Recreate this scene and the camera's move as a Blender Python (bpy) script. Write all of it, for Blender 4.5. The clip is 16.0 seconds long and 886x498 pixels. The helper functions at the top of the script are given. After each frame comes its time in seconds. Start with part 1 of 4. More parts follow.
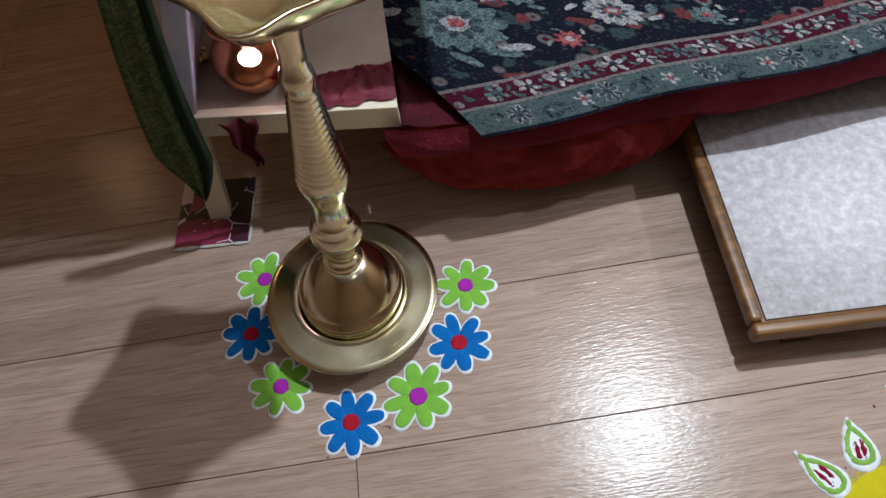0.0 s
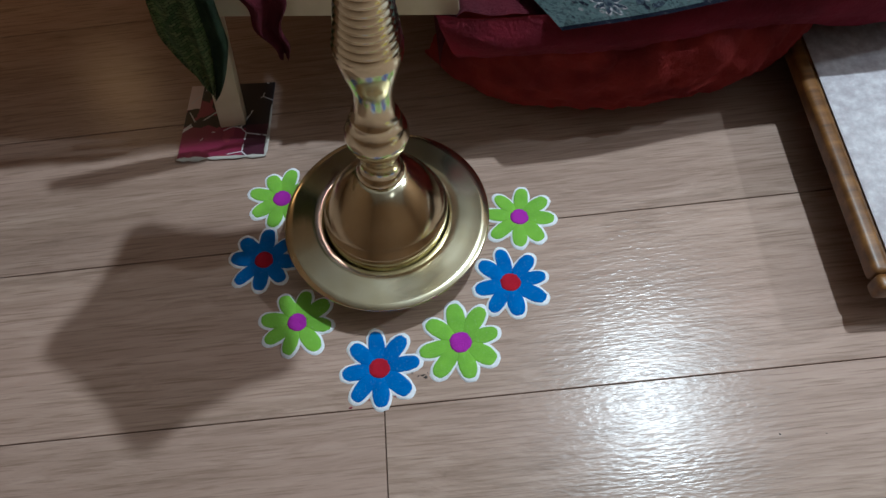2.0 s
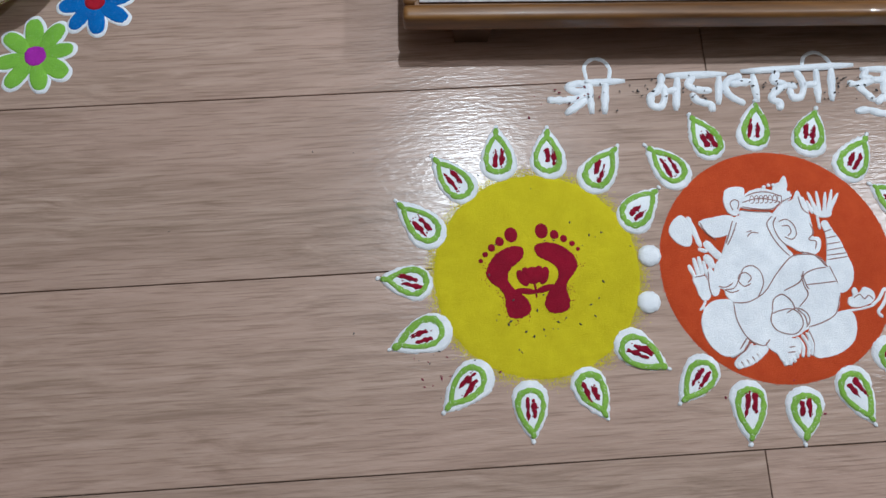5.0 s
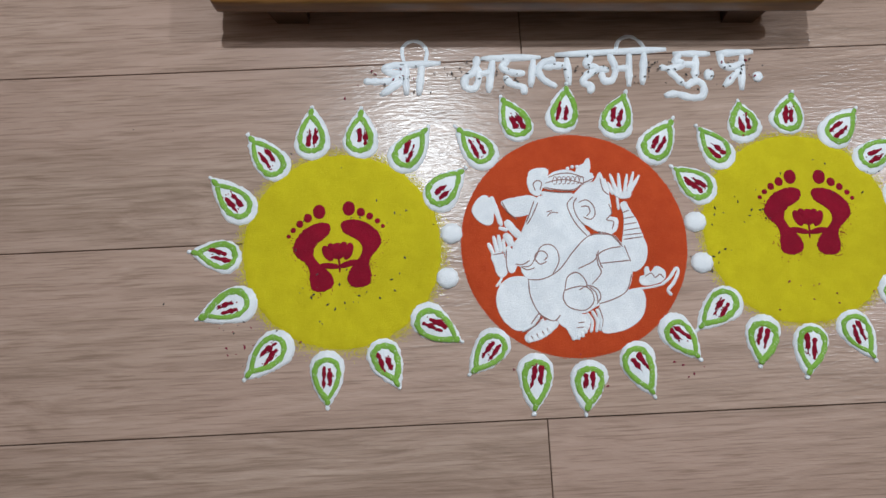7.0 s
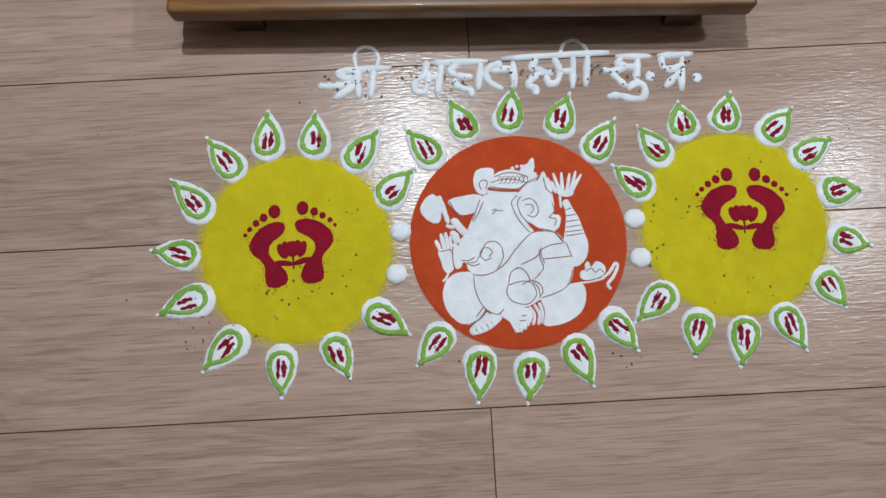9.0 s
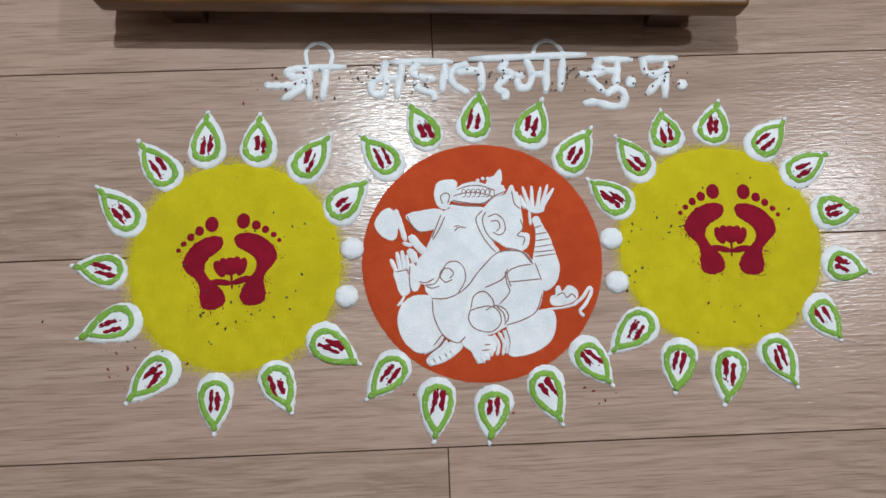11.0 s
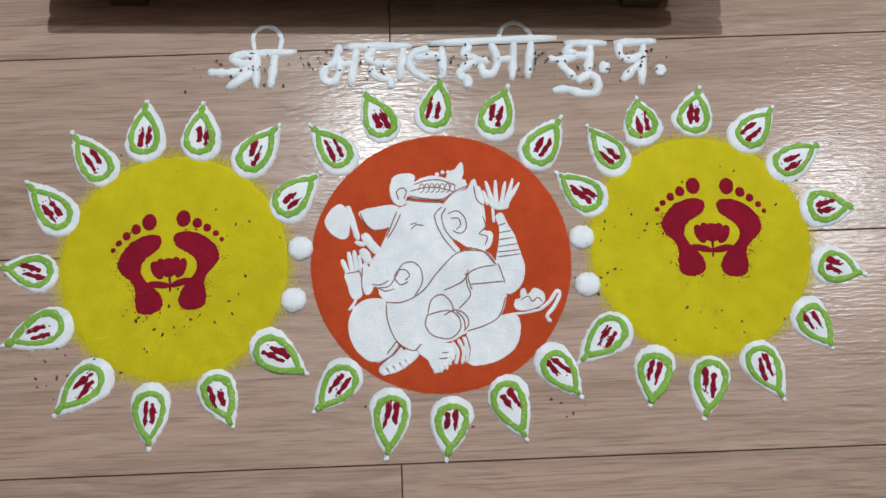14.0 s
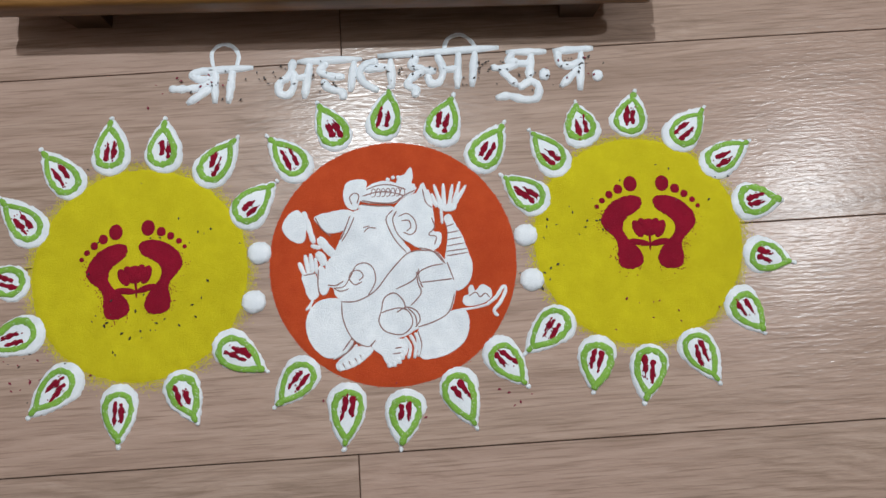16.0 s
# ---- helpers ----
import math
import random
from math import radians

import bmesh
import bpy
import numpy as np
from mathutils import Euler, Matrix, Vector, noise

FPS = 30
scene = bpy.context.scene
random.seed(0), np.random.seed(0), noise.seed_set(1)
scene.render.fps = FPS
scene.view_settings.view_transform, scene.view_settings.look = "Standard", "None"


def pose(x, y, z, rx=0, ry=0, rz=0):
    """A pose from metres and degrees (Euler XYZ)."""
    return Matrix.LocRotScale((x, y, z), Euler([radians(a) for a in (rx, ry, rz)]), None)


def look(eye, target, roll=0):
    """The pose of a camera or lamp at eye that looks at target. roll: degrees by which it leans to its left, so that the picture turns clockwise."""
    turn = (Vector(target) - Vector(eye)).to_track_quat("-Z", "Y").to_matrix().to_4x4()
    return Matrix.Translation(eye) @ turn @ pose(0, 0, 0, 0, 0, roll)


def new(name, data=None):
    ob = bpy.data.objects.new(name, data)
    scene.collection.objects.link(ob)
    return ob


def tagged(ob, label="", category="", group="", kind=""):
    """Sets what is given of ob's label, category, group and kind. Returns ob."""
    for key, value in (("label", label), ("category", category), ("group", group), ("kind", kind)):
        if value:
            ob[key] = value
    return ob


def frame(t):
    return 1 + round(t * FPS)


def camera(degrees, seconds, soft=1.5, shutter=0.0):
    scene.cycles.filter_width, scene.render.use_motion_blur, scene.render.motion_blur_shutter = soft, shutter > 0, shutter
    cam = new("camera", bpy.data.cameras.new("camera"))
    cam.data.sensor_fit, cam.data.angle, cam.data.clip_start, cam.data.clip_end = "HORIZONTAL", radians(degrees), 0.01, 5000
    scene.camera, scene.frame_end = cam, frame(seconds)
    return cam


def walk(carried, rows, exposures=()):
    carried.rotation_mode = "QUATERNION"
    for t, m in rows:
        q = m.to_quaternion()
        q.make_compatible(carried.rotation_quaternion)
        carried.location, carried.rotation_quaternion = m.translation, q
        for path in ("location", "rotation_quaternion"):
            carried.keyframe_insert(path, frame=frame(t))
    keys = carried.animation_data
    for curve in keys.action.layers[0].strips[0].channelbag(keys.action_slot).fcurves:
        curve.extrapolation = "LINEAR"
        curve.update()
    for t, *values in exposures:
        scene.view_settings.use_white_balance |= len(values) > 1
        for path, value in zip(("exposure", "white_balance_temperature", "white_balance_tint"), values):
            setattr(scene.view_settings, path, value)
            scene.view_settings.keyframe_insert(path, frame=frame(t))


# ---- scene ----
import itertools

cam = camera(64.8, 16.0)
PATH = [
    (0, (-0.637, 0.162, 0.823), (-0.661, 1.19, -0.892), -11.0),
    (0.5, (-0.662, 0.177, 0.754), (-0.664, 1.172, -0.981), -8.3),
    (1, (-0.68, 0.183, 0.719), (-0.673, 1.136, -1.039), -7.9),
    (1.5, (-0.695, 0.191, 0.702), (-0.701, 1.139, -1.059), -7.9),
    (2, (-0.701, 0.197, 0.679), (-0.74, 1.149, -1.079), -8.7),
    (2.5, (-0.693, 0.187, 0.661), (-0.74, 1.094, -1.121), -9.4),
    (3, (-0.651, 0.156, 0.645), (-0.692, 0.984, -1.175), -10.9),
    (3.5, (-0.561, 0.127, 0.662), (-0.644, 0.835, -1.207), -13.5),
    (4, (-0.451, 0.089, 0.699), (-0.554, 0.674, -1.211), -13.8),
    (4.5, (-0.365, 0.058, 0.699), (-0.38, 0.592, -1.228), -3.4),
    (5, (-0.318, 0.064, 0.687), (-0.247, 0.494, -1.265), 5.3),
    (5.2, (-0.297, 0.063, 0.686), (-0.221, 0.476, -1.269), 5.5),
    (7.3, (-0.089, 0.05, 0.728), (-0.056, 0.374, -1.245), 2.6),
    (7.5, (-0.078, 0.056, 0.731), (-0.048, 0.367, -1.245), 2.2),
    (8, (-0.055, 0.049, 0.748), (-0.016, 0.377, -1.225), 4.2),
    (8.5, (-0.033, 0.034, 0.767), (0.016, 0.381, -1.202), 5.8),
    (9, (-0.047, 0.046, 0.757), (-0.028, 0.373, -1.216), -0.3),
    (9.2, (-0.048, 0.054, 0.754), (0.022, 0.376, -1.219), 7.6),
    (11.3, (-0.006, 0.075, 0.675), (0.041, 0.408, -1.297), 6.0),
    (11.5, (-0.002, 0.074, 0.669), (0.04, 0.412, -1.302), 5.5),
    (12, (0.004, 0.079, 0.654), (0.024, 0.399, -1.32), 2.1),
    (12.5, (0.014, 0.084, 0.642), (0.042, 0.381, -1.335), 3.4),
    (13, (0.022, 0.079, 0.635), (0.049, 0.389, -1.34), 3.0),
    (13.5, (0.028, 0.085, 0.634), (0.06, 0.4, -1.341), 3.3),
    (14, (0.037, 0.084, 0.634), (0.064, 0.405, -1.34), 2.0),
    (14.5, (0.039, 0.075, 0.635), (0.067, 0.419, -1.335), 1.7),
    (15, (0.033, 0.075, 0.634), (0.063, 0.397, -1.339), 2.5),
    (15.5, (0.044, 0.081, 0.644), (0.067, 0.402, -1.33), 0.6),
    (16, (0.081, 0.067, 0.668), (0.115, 0.413, -1.301), 1.2),
]
EXPOSURES = [(0, 0.50, 5950, 5), (1, 0.42, 5800, 3), (1.5, 0.36, 5650, 0), (2.5, 0.32, 5550, -2), (3, 0.14, 5380, -6), (3.5, 0.04, 5400, 2), (4, -0.02, 5430, 6), (4.5, 0.16, 5520, 0), (5, 0.22, 5850, 5), (7.5, 0.18, 6050, 5), (9.5, 0.18, 6050, 5), (12.5, 0.24, 6250, 4), (16, 0.22, 6200, 5)]
walk(cam, [(t, look(eye, target, roll)) for t, eye, target, roll in PATH], EXPOSURES)

# ---- world, lamps ----
world = bpy.data.worlds.new("room_air")
scene.world = world
world.use_nodes = True
world.node_tree.nodes["Background"].inputs[0].default_value = (1.0, 0.58, 0.34, 1)
world.node_tree.nodes["Background"].inputs[1].default_value = 0.07


def point_lamp(name, place, watts, size, colour):
    data = bpy.data.lights.new(name, "POINT")
    data.shadow_soft_size, data.energy, data.color = size, watts, colour
    new(name, data).location = place


def disc_lamp(name, place, target, watts, size, colour):
    data = bpy.data.lights.new(name, "AREA")
    data.shape, data.size, data.energy, data.color = "DISK", size, watts, colour
    ob = new(name, data)
    ob.matrix_world = look(place, target)
    return ob


point_lamp("lamp_main", (-0.11, 0.81, 1.70), 68.0, 0.02, (0.93, 0.97, 1.0))
point_lamp("lamp_second", (1.5, 0.58, 1.9), 54.0, 0.035, (0.95, 0.97, 1.0))
# added weak fill that sets how dark the shadows get, no real fitting
disc_lamp("lamp_ceiling", (0.3, -1.2, 2.5), (0.0, 0.2, 0), 0.9, 0.5, (0.98, 0.97, 0.95))

# unseen lamp, added to warm the shaded floor behind the stand
point_lamp("lamp_altar", (-1.30, 1.16, 0.31), 0.26, 0.06, (1.0, 0.55, 0.24))


# ---- materials ----
class Nodes:
    """A small wrapper for node materials."""

    def __init__(self, name, rough=0.6, metal=0.0):
        self.mat = bpy.data.materials.new(name)
        self.mat.use_nodes = True
        self.t = self.mat.node_tree
        self.b = self.t.nodes["Principled BSDF"]
        self.b.inputs["Roughness"].default_value = rough
        self.b.inputs["Metallic"].default_value = metal

    def add(self, kind, **inputs):
        n = self.t.nodes.new(kind)
        for k, v in inputs.items():
            key = k.replace("_", " ")
            if isinstance(v, bpy.types.NodeSocket):
                self.t.links.new(v, n.inputs[key])
            else:
                n.inputs[key].default_value = v
        return n

    def coords(self, scale=(1, 1, 1), shuffle=False, kind="Object"):
        c = self.t.nodes.new("ShaderNodeTexCoord").outputs[kind]
        m = self.t.nodes.new("ShaderNodeMapping")
        self.t.links.new(c, m.inputs["Vector"])
        m.inputs["Scale"].default_value = scale
        if shuffle:
            info = self.t.nodes.new("ShaderNodeObjectInfo")
            mul = self.math("MULTIPLY", info.outputs["Random"], 37.0)
            comb = self.t.nodes.new("ShaderNodeCombineXYZ")
            for i in range(3):
                self.t.links.new(mul, comb.inputs[i])
            self.t.links.new(comb.outputs[0], m.inputs["Location"])
        return m.outputs[0]

    def math(self, op, a, b=0.0):
        n = self.t.nodes.new("ShaderNodeMath")
        n.operation = op
        for i, v in enumerate((a, b)):
            if isinstance(v, bpy.types.NodeSocket):
                self.t.links.new(v, n.inputs[i])
            else:
                n.inputs[i].default_value = v
        return n.outputs[0]

    def noise(self, vec, scale, detail=4.0, rough=0.55):
        return self.add("ShaderNodeTexNoise", Vector=vec, Scale=scale, Detail=detail, Roughness=rough).outputs["Fac"]

    def voronoi(self, vec, scale, out="Distance"):
        return self.add("ShaderNodeTexVoronoi", Vector=vec, Scale=scale).outputs[out]

    def ramp(self, fac, *stops):
        n = self.t.nodes.new("ShaderNodeValToRGB")
        self.t.links.new(fac, n.inputs[0])
        e = n.color_ramp.elements
        while len(e) < len(stops):
            e.new(0.5)
        for el, (p, c) in zip(e, stops):
            el.position, el.color = p, (*c, 1)
        return n.outputs[0]

    def step(self, fac, lo, hi):
        return self.ramp(fac, (lo, (0, 0, 0)), (hi, (1, 1, 1)))

    def mix(self, fac, a, b, blend="MIX"):
        n = self.t.nodes.new("ShaderNodeMix")
        n.data_type, n.blend_type = "RGBA", blend
        for sock, v in ((n.inputs[0], fac), (n.inputs[6], a), (n.inputs[7], b)):
            if isinstance(v, bpy.types.NodeSocket):
                self.t.links.new(v, sock)
            else:
                sock.default_value = v if isinstance(v, float) else (*v, 1)
        return n.outputs[2]

    def colour(self, sock):
        if isinstance(sock, bpy.types.NodeSocket):
            self.t.links.new(sock, self.b.inputs["Base Color"])
        else:
            self.b.inputs["Base Color"].default_value = (*sock, 1)

    def rough(self, sock):
        self.t.links.new(sock, self.b.inputs["Roughness"])

    def bump(self, height, strength, distance):
        n = self.add("ShaderNodeBump", Height=height, Strength=strength, Distance=distance)
        self.t.links.new(n.outputs[0], self.b.inputs["Normal"])


def powder(name, colour, dark, speck=0.0):
    n = Nodes(name, 0.95)
    v = n.coords()
    grain = n.noise(v, 900, 3)
    patch = n.noise(v, 60, 4)
    wide = n.noise(v, 17, 3)
    c = n.mix(n.step(patch, 0.3, 0.75), colour, dark)
    c = n.mix(n.math("MULTIPLY", n.step(wide, 0.42, 0.72), 0.55), c, tuple(x * 0.86 for x in dark))
    c = n.mix(n.math("MULTIPLY", n.step(n.noise(v, 1500, 1), 0.66, 0.72), 0.6), c, tuple(min(1.0, x * 1.25 + 0.04) for x in colour))
    c = n.mix(n.step(grain, 0.55, 0.8), c, dark)
    if speck:
        c = n.mix(n.math("MULTIPLY", n.step(n.noise(v, 480, 3), 0.60, 0.68), speck), c, (0.78, 0.79, 0.80))
    n.colour(c)
    n.b.inputs["Specular IOR Level"].default_value = 0.15
    n.bump(n.math("ADD", grain, n.math("MULTIPLY", patch, 1.5)), 0.8, 0.0014)
    return n.mat


WHITE = powder("white_powder", (0.85, 0.88, 0.925), (0.70, 0.74, 0.80))
GREEN = powder("green_powder", (0.25, 0.46, 0.075), (0.19, 0.37, 0.055), 0.42)
LEAFG = powder("lime_powder", (0.24, 0.52, 0.06), (0.18, 0.41, 0.05), 0.08)
BLUE = powder("blue_powder", (0.010, 0.155, 0.50), (0.008, 0.11, 0.40), 0.06)
CRIMSON = powder("crimson_powder", (0.27, 0.006, 0.026), (0.19, 0.005, 0.020))
SCARLET = powder("scarlet_powder", (0.42, 0.012, 0.03), (0.30, 0.008, 0.025))
MAGENTA = powder("magenta_powder", (0.40, 0.03, 0.42), (0.30, 0.02, 0.32))
YELLOW = powder("yellow_powder", (0.59, 0.515, 0.012), (0.50, 0.42, 0.009))
ORANGE = powder("orange_powder", (0.50, 0.072, 0.020), (0.42, 0.052, 0.015))
RUST = powder("rust_line", (0.33, 0.21, 0.20), (0.27, 0.15, 0.14))


def laminate():
    n = Nodes("oak_laminate", 0.3)
    v = n.coords((1, 1, 1), True)
    info = n.t.nodes.new("ShaderNodeObjectInfo").outputs["Random"]
    warp = n.noise(n.coords((2.2, 9, 1), True), 1.0, 3)
    add = n.t.nodes.new("ShaderNodeVectorMath")
    add.operation = "ADD"
    n.t.links.new(n.coords((5, 75, 1), True), add.inputs[0])
    n.t.links.new(n.mix(1.0, (0, 0, 0), n.math("MULTIPLY", warp, 6.0)), add.inputs[1])
    grain = n.noise(add.outputs[0], 1.6, 6, 0.62)
    fine = n.noise(n.coords((18, 420, 1), True), 1.0, 4)
    broad = n.noise(n.coords((1.5, 6, 1), True), 1.0, 3)
    c = n.ramp(grain, (0.28, (0.190, 0.133, 0.102)), (0.5, (0.295, 0.212, 0.168)), (0.72, (0.375, 0.28, 0.23)))
    c = n.mix(n.math("MULTIPLY", n.step(broad, 0.35, 0.7), 0.75), c, (0.345, 0.238, 0.196))
    streak = n.noise(n.coords((1.3, 30, 1), True), 1.0, 5, 0.6)
    c = n.mix(n.math("MULTIPLY", n.step(streak, 0.50, 0.68), 0.36), c, (0.185, 0.122, 0.092))
    dark = n.math("MULTIPLY", n.step(fine, 0.50, 0.70), 0.62)
    c = n.mix(dark, c, (0.16, 0.105, 0.076))
    tone = n.math("ADD", n.math("MULTIPLY", info, 0.24), 1.0)
    c = n.mix(1.0, c, tone, "MULTIPLY")
    n.colour(c)
    n.rough(n.math("ADD", n.math("MULTIPLY", n.noise(v, 14, 3), 0.10), 0.185))
    n.b.inputs["Specular IOR Level"].default_value = 0.33
    ripple = n.noise(n.coords((80, 320, 1), True), 1.0, 2)
    n.bump(n.math("ADD", n.math("MULTIPLY", ripple, 1.6), n.math("MULTIPLY", fine, 0.7)), 0.28, 0.0008)
    return n.mat


LAMINATE = laminate()


def wood_edge():
    n = Nodes("varnished_teak", 0.42)
    g = n.noise(n.coords((4, 40, 40), True), 2.0, 5, 0.6)
    spots = n.noise(n.coords((9, 9, 9), True), 2.0, 3)
    c = n.ramp(g, (0.3, (0.060, 0.025, 0.008)), (0.55, (0.15, 0.066, 0.018)), (0.75, (0.24, 0.115, 0.032)))
    n.colour(n.mix(n.math("MULTIPLY", n.step(spots, 0.58, 0.8), 0.6), c, (0.09, 0.035, 0.012)))
    n.b.inputs["Coat Weight"].default_value = 0.15
    n.bump(g, 0.25, 0.0008)
    return n.mat


def mottled_top():
    n = Nodes("mottled_white_sheet", 0.5)
    v = n.coords()
    a = n.noise(v, 85, 6, 0.65)
    b = n.noise(v, 210, 4, 0.6)
    c = n.ramp(a, (0.34, (0.38, 0.34, 0.37)), (0.5, (0.47, 0.44, 0.47)), (0.66, (0.60, 0.58, 0.60)))
    c = n.mix(n.math("MULTIPLY", n.step(b, 0.52, 0.72), 0.5), c, (0.52, 0.43, 0.46))
    n.colour(c)
    n.bump(b, 0.15, 0.0006)
    return n.mat


def brass():
    n = Nodes("polished_brass", 0.2, 1.0)
    v = n.coords()
    a = n.noise(v, 25, 4)
    n.colour(n.ramp(a, (0.3, (0.68, 0.61, 0.41)), (0.7, (0.84, 0.79, 0.60))))
    spin = n.t.nodes.new("ShaderNodeTangent")
    spin.direction_type, spin.axis = "RADIAL", "Z"
    n.t.links.new(spin.outputs[0], n.b.inputs["Tangent"])
    n.b.inputs["Anisotropic"].default_value = 0.55
    rings = n.noise(n.coords((3, 3, 900)), 1.0, 2)
    n.rough(n.math("ADD", n.math("MULTIPLY", n.noise(v, 12, 3), 0.10), 0.11))
    n.bump(rings, 0.06, 0.0003)
    return n.mat


def fabric(name, lo, hi, scale=260, rough=0.95, sheen=0.4):
    n = Nodes(name, rough)
    v = n.coords()
    n.colour(n.mix(n.step(n.noise(v, 18, 4), 0.3, 0.7), lo, hi))
    n.b.inputs["Sheen Weight"].default_value = sheen
    n.b.inputs["Sheen Tint"].default_value = (*hi, 1)
    n.bump(n.math("ADD", n.noise(v, scale, 3), n.math("MULTIPLY", n.noise(v, 45, 3), 2.0)), 0.7, 0.002)
    return n.mat


def plain(name, lo, hi, rough=0.5, metal=0.0, scale=30, bump=0.2):
    n = Nodes(name, rough, metal)
    v = n.coords()
    f = n.noise(v, scale, 4)
    n.colour(n.mix(n.step(f, 0.3, 0.7), lo, hi))
    n.bump(f, bump, 0.001)
    return n.mat


def carpet_mat():
    """Woven carpet: u runs from the side edge, v from the front edge, both in metres."""
    n = Nodes("woven_carpet", 0.95)
    uv = n.t.nodes.new("ShaderNodeTexCoord").outputs["UV"]
    sep = n.t.nodes.new("ShaderNodeSeparateXYZ")
    n.t.links.new(uv, sep.inputs[0])
    d = sep.outputs[1]
    cells = n.voronoi(uv, 26)
    small = n.voronoi(uv, 62)
    big = n.noise(uv, 9, 2)
    leaf = n.noise(uv, 34, 3, 0.6)
    navy, teal, cream, wine = (0.010, 0.012, 0.024), (0.075, 0.112, 0.118), (0.30, 0.27, 0.28), (0.085, 0.008, 0.026)
    field = n.mix(n.step(leaf, 0.56, 0.60), navy, (0.05, 0.078, 0.082))
    field = n.mix(n.math("MULTIPLY", n.step(n.math("SUBTRACT", 0.5, cells), 0.24, 0.30), 0.6), field, cream)
    field = n.mix(n.step(n.math("SUBTRACT", 0.5, cells), 0.36, 0.40), field, wine)
    field = n.mix(n.step(n.noise(uv, 21, 2), 0.62, 0.64), field, (0.20, 0.05, 0.055))
    teal_band = n.mix(n.step(n.noise(uv, 60, 3, 0.6), 0.60, 0.63), (0.098, 0.140, 0.145), navy)
    teal_band = n.mix(n.math("MULTIPLY", n.step(n.math("SUBTRACT", 0.5, small), 0.36, 0.38), 0.7), teal_band, cream)
    wine_band = n.mix(n.step(n.math("SUBTRACT", 0.6, n.voronoi(uv, 48)), 0.30, 0.34), wine, cream)
    wine_band = n.mix(n.step(n.noise(uv, 60, 2), 0.58, 0.6), wine_band, teal)
    c = n.mix(n.math("GREATER_THAN", d, 0.036), teal_band, (0.26, 0.23, 0.23))
    c = n.mix(n.math("GREATER_THAN", d, 0.040), c, wine_band)
    c = n.mix(n.math("GREATER_THAN", d, 0.068), c, (0.25, 0.22, 0.22))
    c = n.mix(n.math("GREATER_THAN", d, 0.073), c, field)
    c = n.mix(n.math("LESS_THAN", d, 0.004), c, navy)
    yarn = n.noise(uv, 260, 3, 0.7)
    c = n.mix(n.math("MULTIPLY", n.step(yarn, 0.50, 0.60), 0.55), c, (0.016, 0.018, 0.028))
    c = n.mix(n.math("MULTIPLY", n.step(n.noise(uv, 190, 3, 0.7), 0.58, 0.66), 0.22), c, (0.30, 0.28, 0.30))
    n.colour(c)
    n.b.inputs["Specular IOR Level"].default_value = 0.1
    n.bump(n.math("ADD", n.noise(uv, 500, 2), big), 0.6, 0.0015)
    return n.mat


def card_mat():
    """Printed card: a black upper half with white creases, a crimson band below, a pale pink corner."""
    n = Nodes("printed_card", 0.35)
    v = n.coords()
    sep = n.t.nodes.new("ShaderNodeSeparateXYZ")
    n.t.links.new(v, sep.inputs[0])
    x, y = sep.outputs[0], sep.outputs[1]
    blot = n.noise(v, 30, 3)
    ragged = n.math("ADD", y, n.math("MULTIPLY", n.math("SUBTRACT", blot, 0.5), 0.03))
    c = n.mix(n.math("GREATER_THAN", ragged, -0.012), (0.17, 0.016, 0.05), (0.014, 0.013, 0.018))
    c = n.mix(n.math("MULTIPLY", n.math("GREATER_THAN", blot, 0.55), n.math("LESS_THAN", x, 0.012)), c, (0.22, 0.03, 0.06))
    c = n.mix(n.math("MULTIPLY", n.math("GREATER_THAN", x, 0.026), n.math("LESS_THAN", y, -0.01)), c, (0.05, 0.012, 0.025))
    c = n.mix(n.math("MULTIPLY", n.math("LESS_THAN", x, -0.038), n.math("GREATER_THAN", ragged, 0.020)), c, (0.62, 0.50, 0.50))
    crack = n.t.nodes.new("ShaderNodeTexVoronoi")
    crack.feature = "DISTANCE_TO_EDGE"
    n.t.links.new(v, crack.inputs["Vector"])
    crack.inputs["Scale"].default_value = 24.0
    line = n.math("MULTIPLY", n.math("LESS_THAN", crack.outputs["Distance"], 0.014), n.math("GREATER_THAN", n.noise(v, 45, 2), 0.5))
    n.colour(n.mix(line, c, (0.55, 0.55, 0.58)))
    return n.mat


def woven_green():
    n = Nodes("woven_green_strip", 0.8)
    m = n.t.nodes.new("ShaderNodeMapping")
    m.inputs["Rotation"].default_value = (radians(-90), 0, 0)
    n.t.links.new(n.coords(), m.inputs["Vector"])
    w = n.add("ShaderNodeTexBrick", Vector=m.outputs[0], Scale=75.0)
    w.inputs["Color1"].default_value = (0.075, 0.15, 0.055, 1)
    w.inputs["Color2"].default_value = (0.24, 0.30, 0.13, 1)
    w.inputs["Mortar"].default_value = (0.008, 0.022, 0.010, 1)
    n.colour(w.outputs["Color"])
    n.bump(w.outputs["Fac"], 0.6, 0.001)
    return n.mat


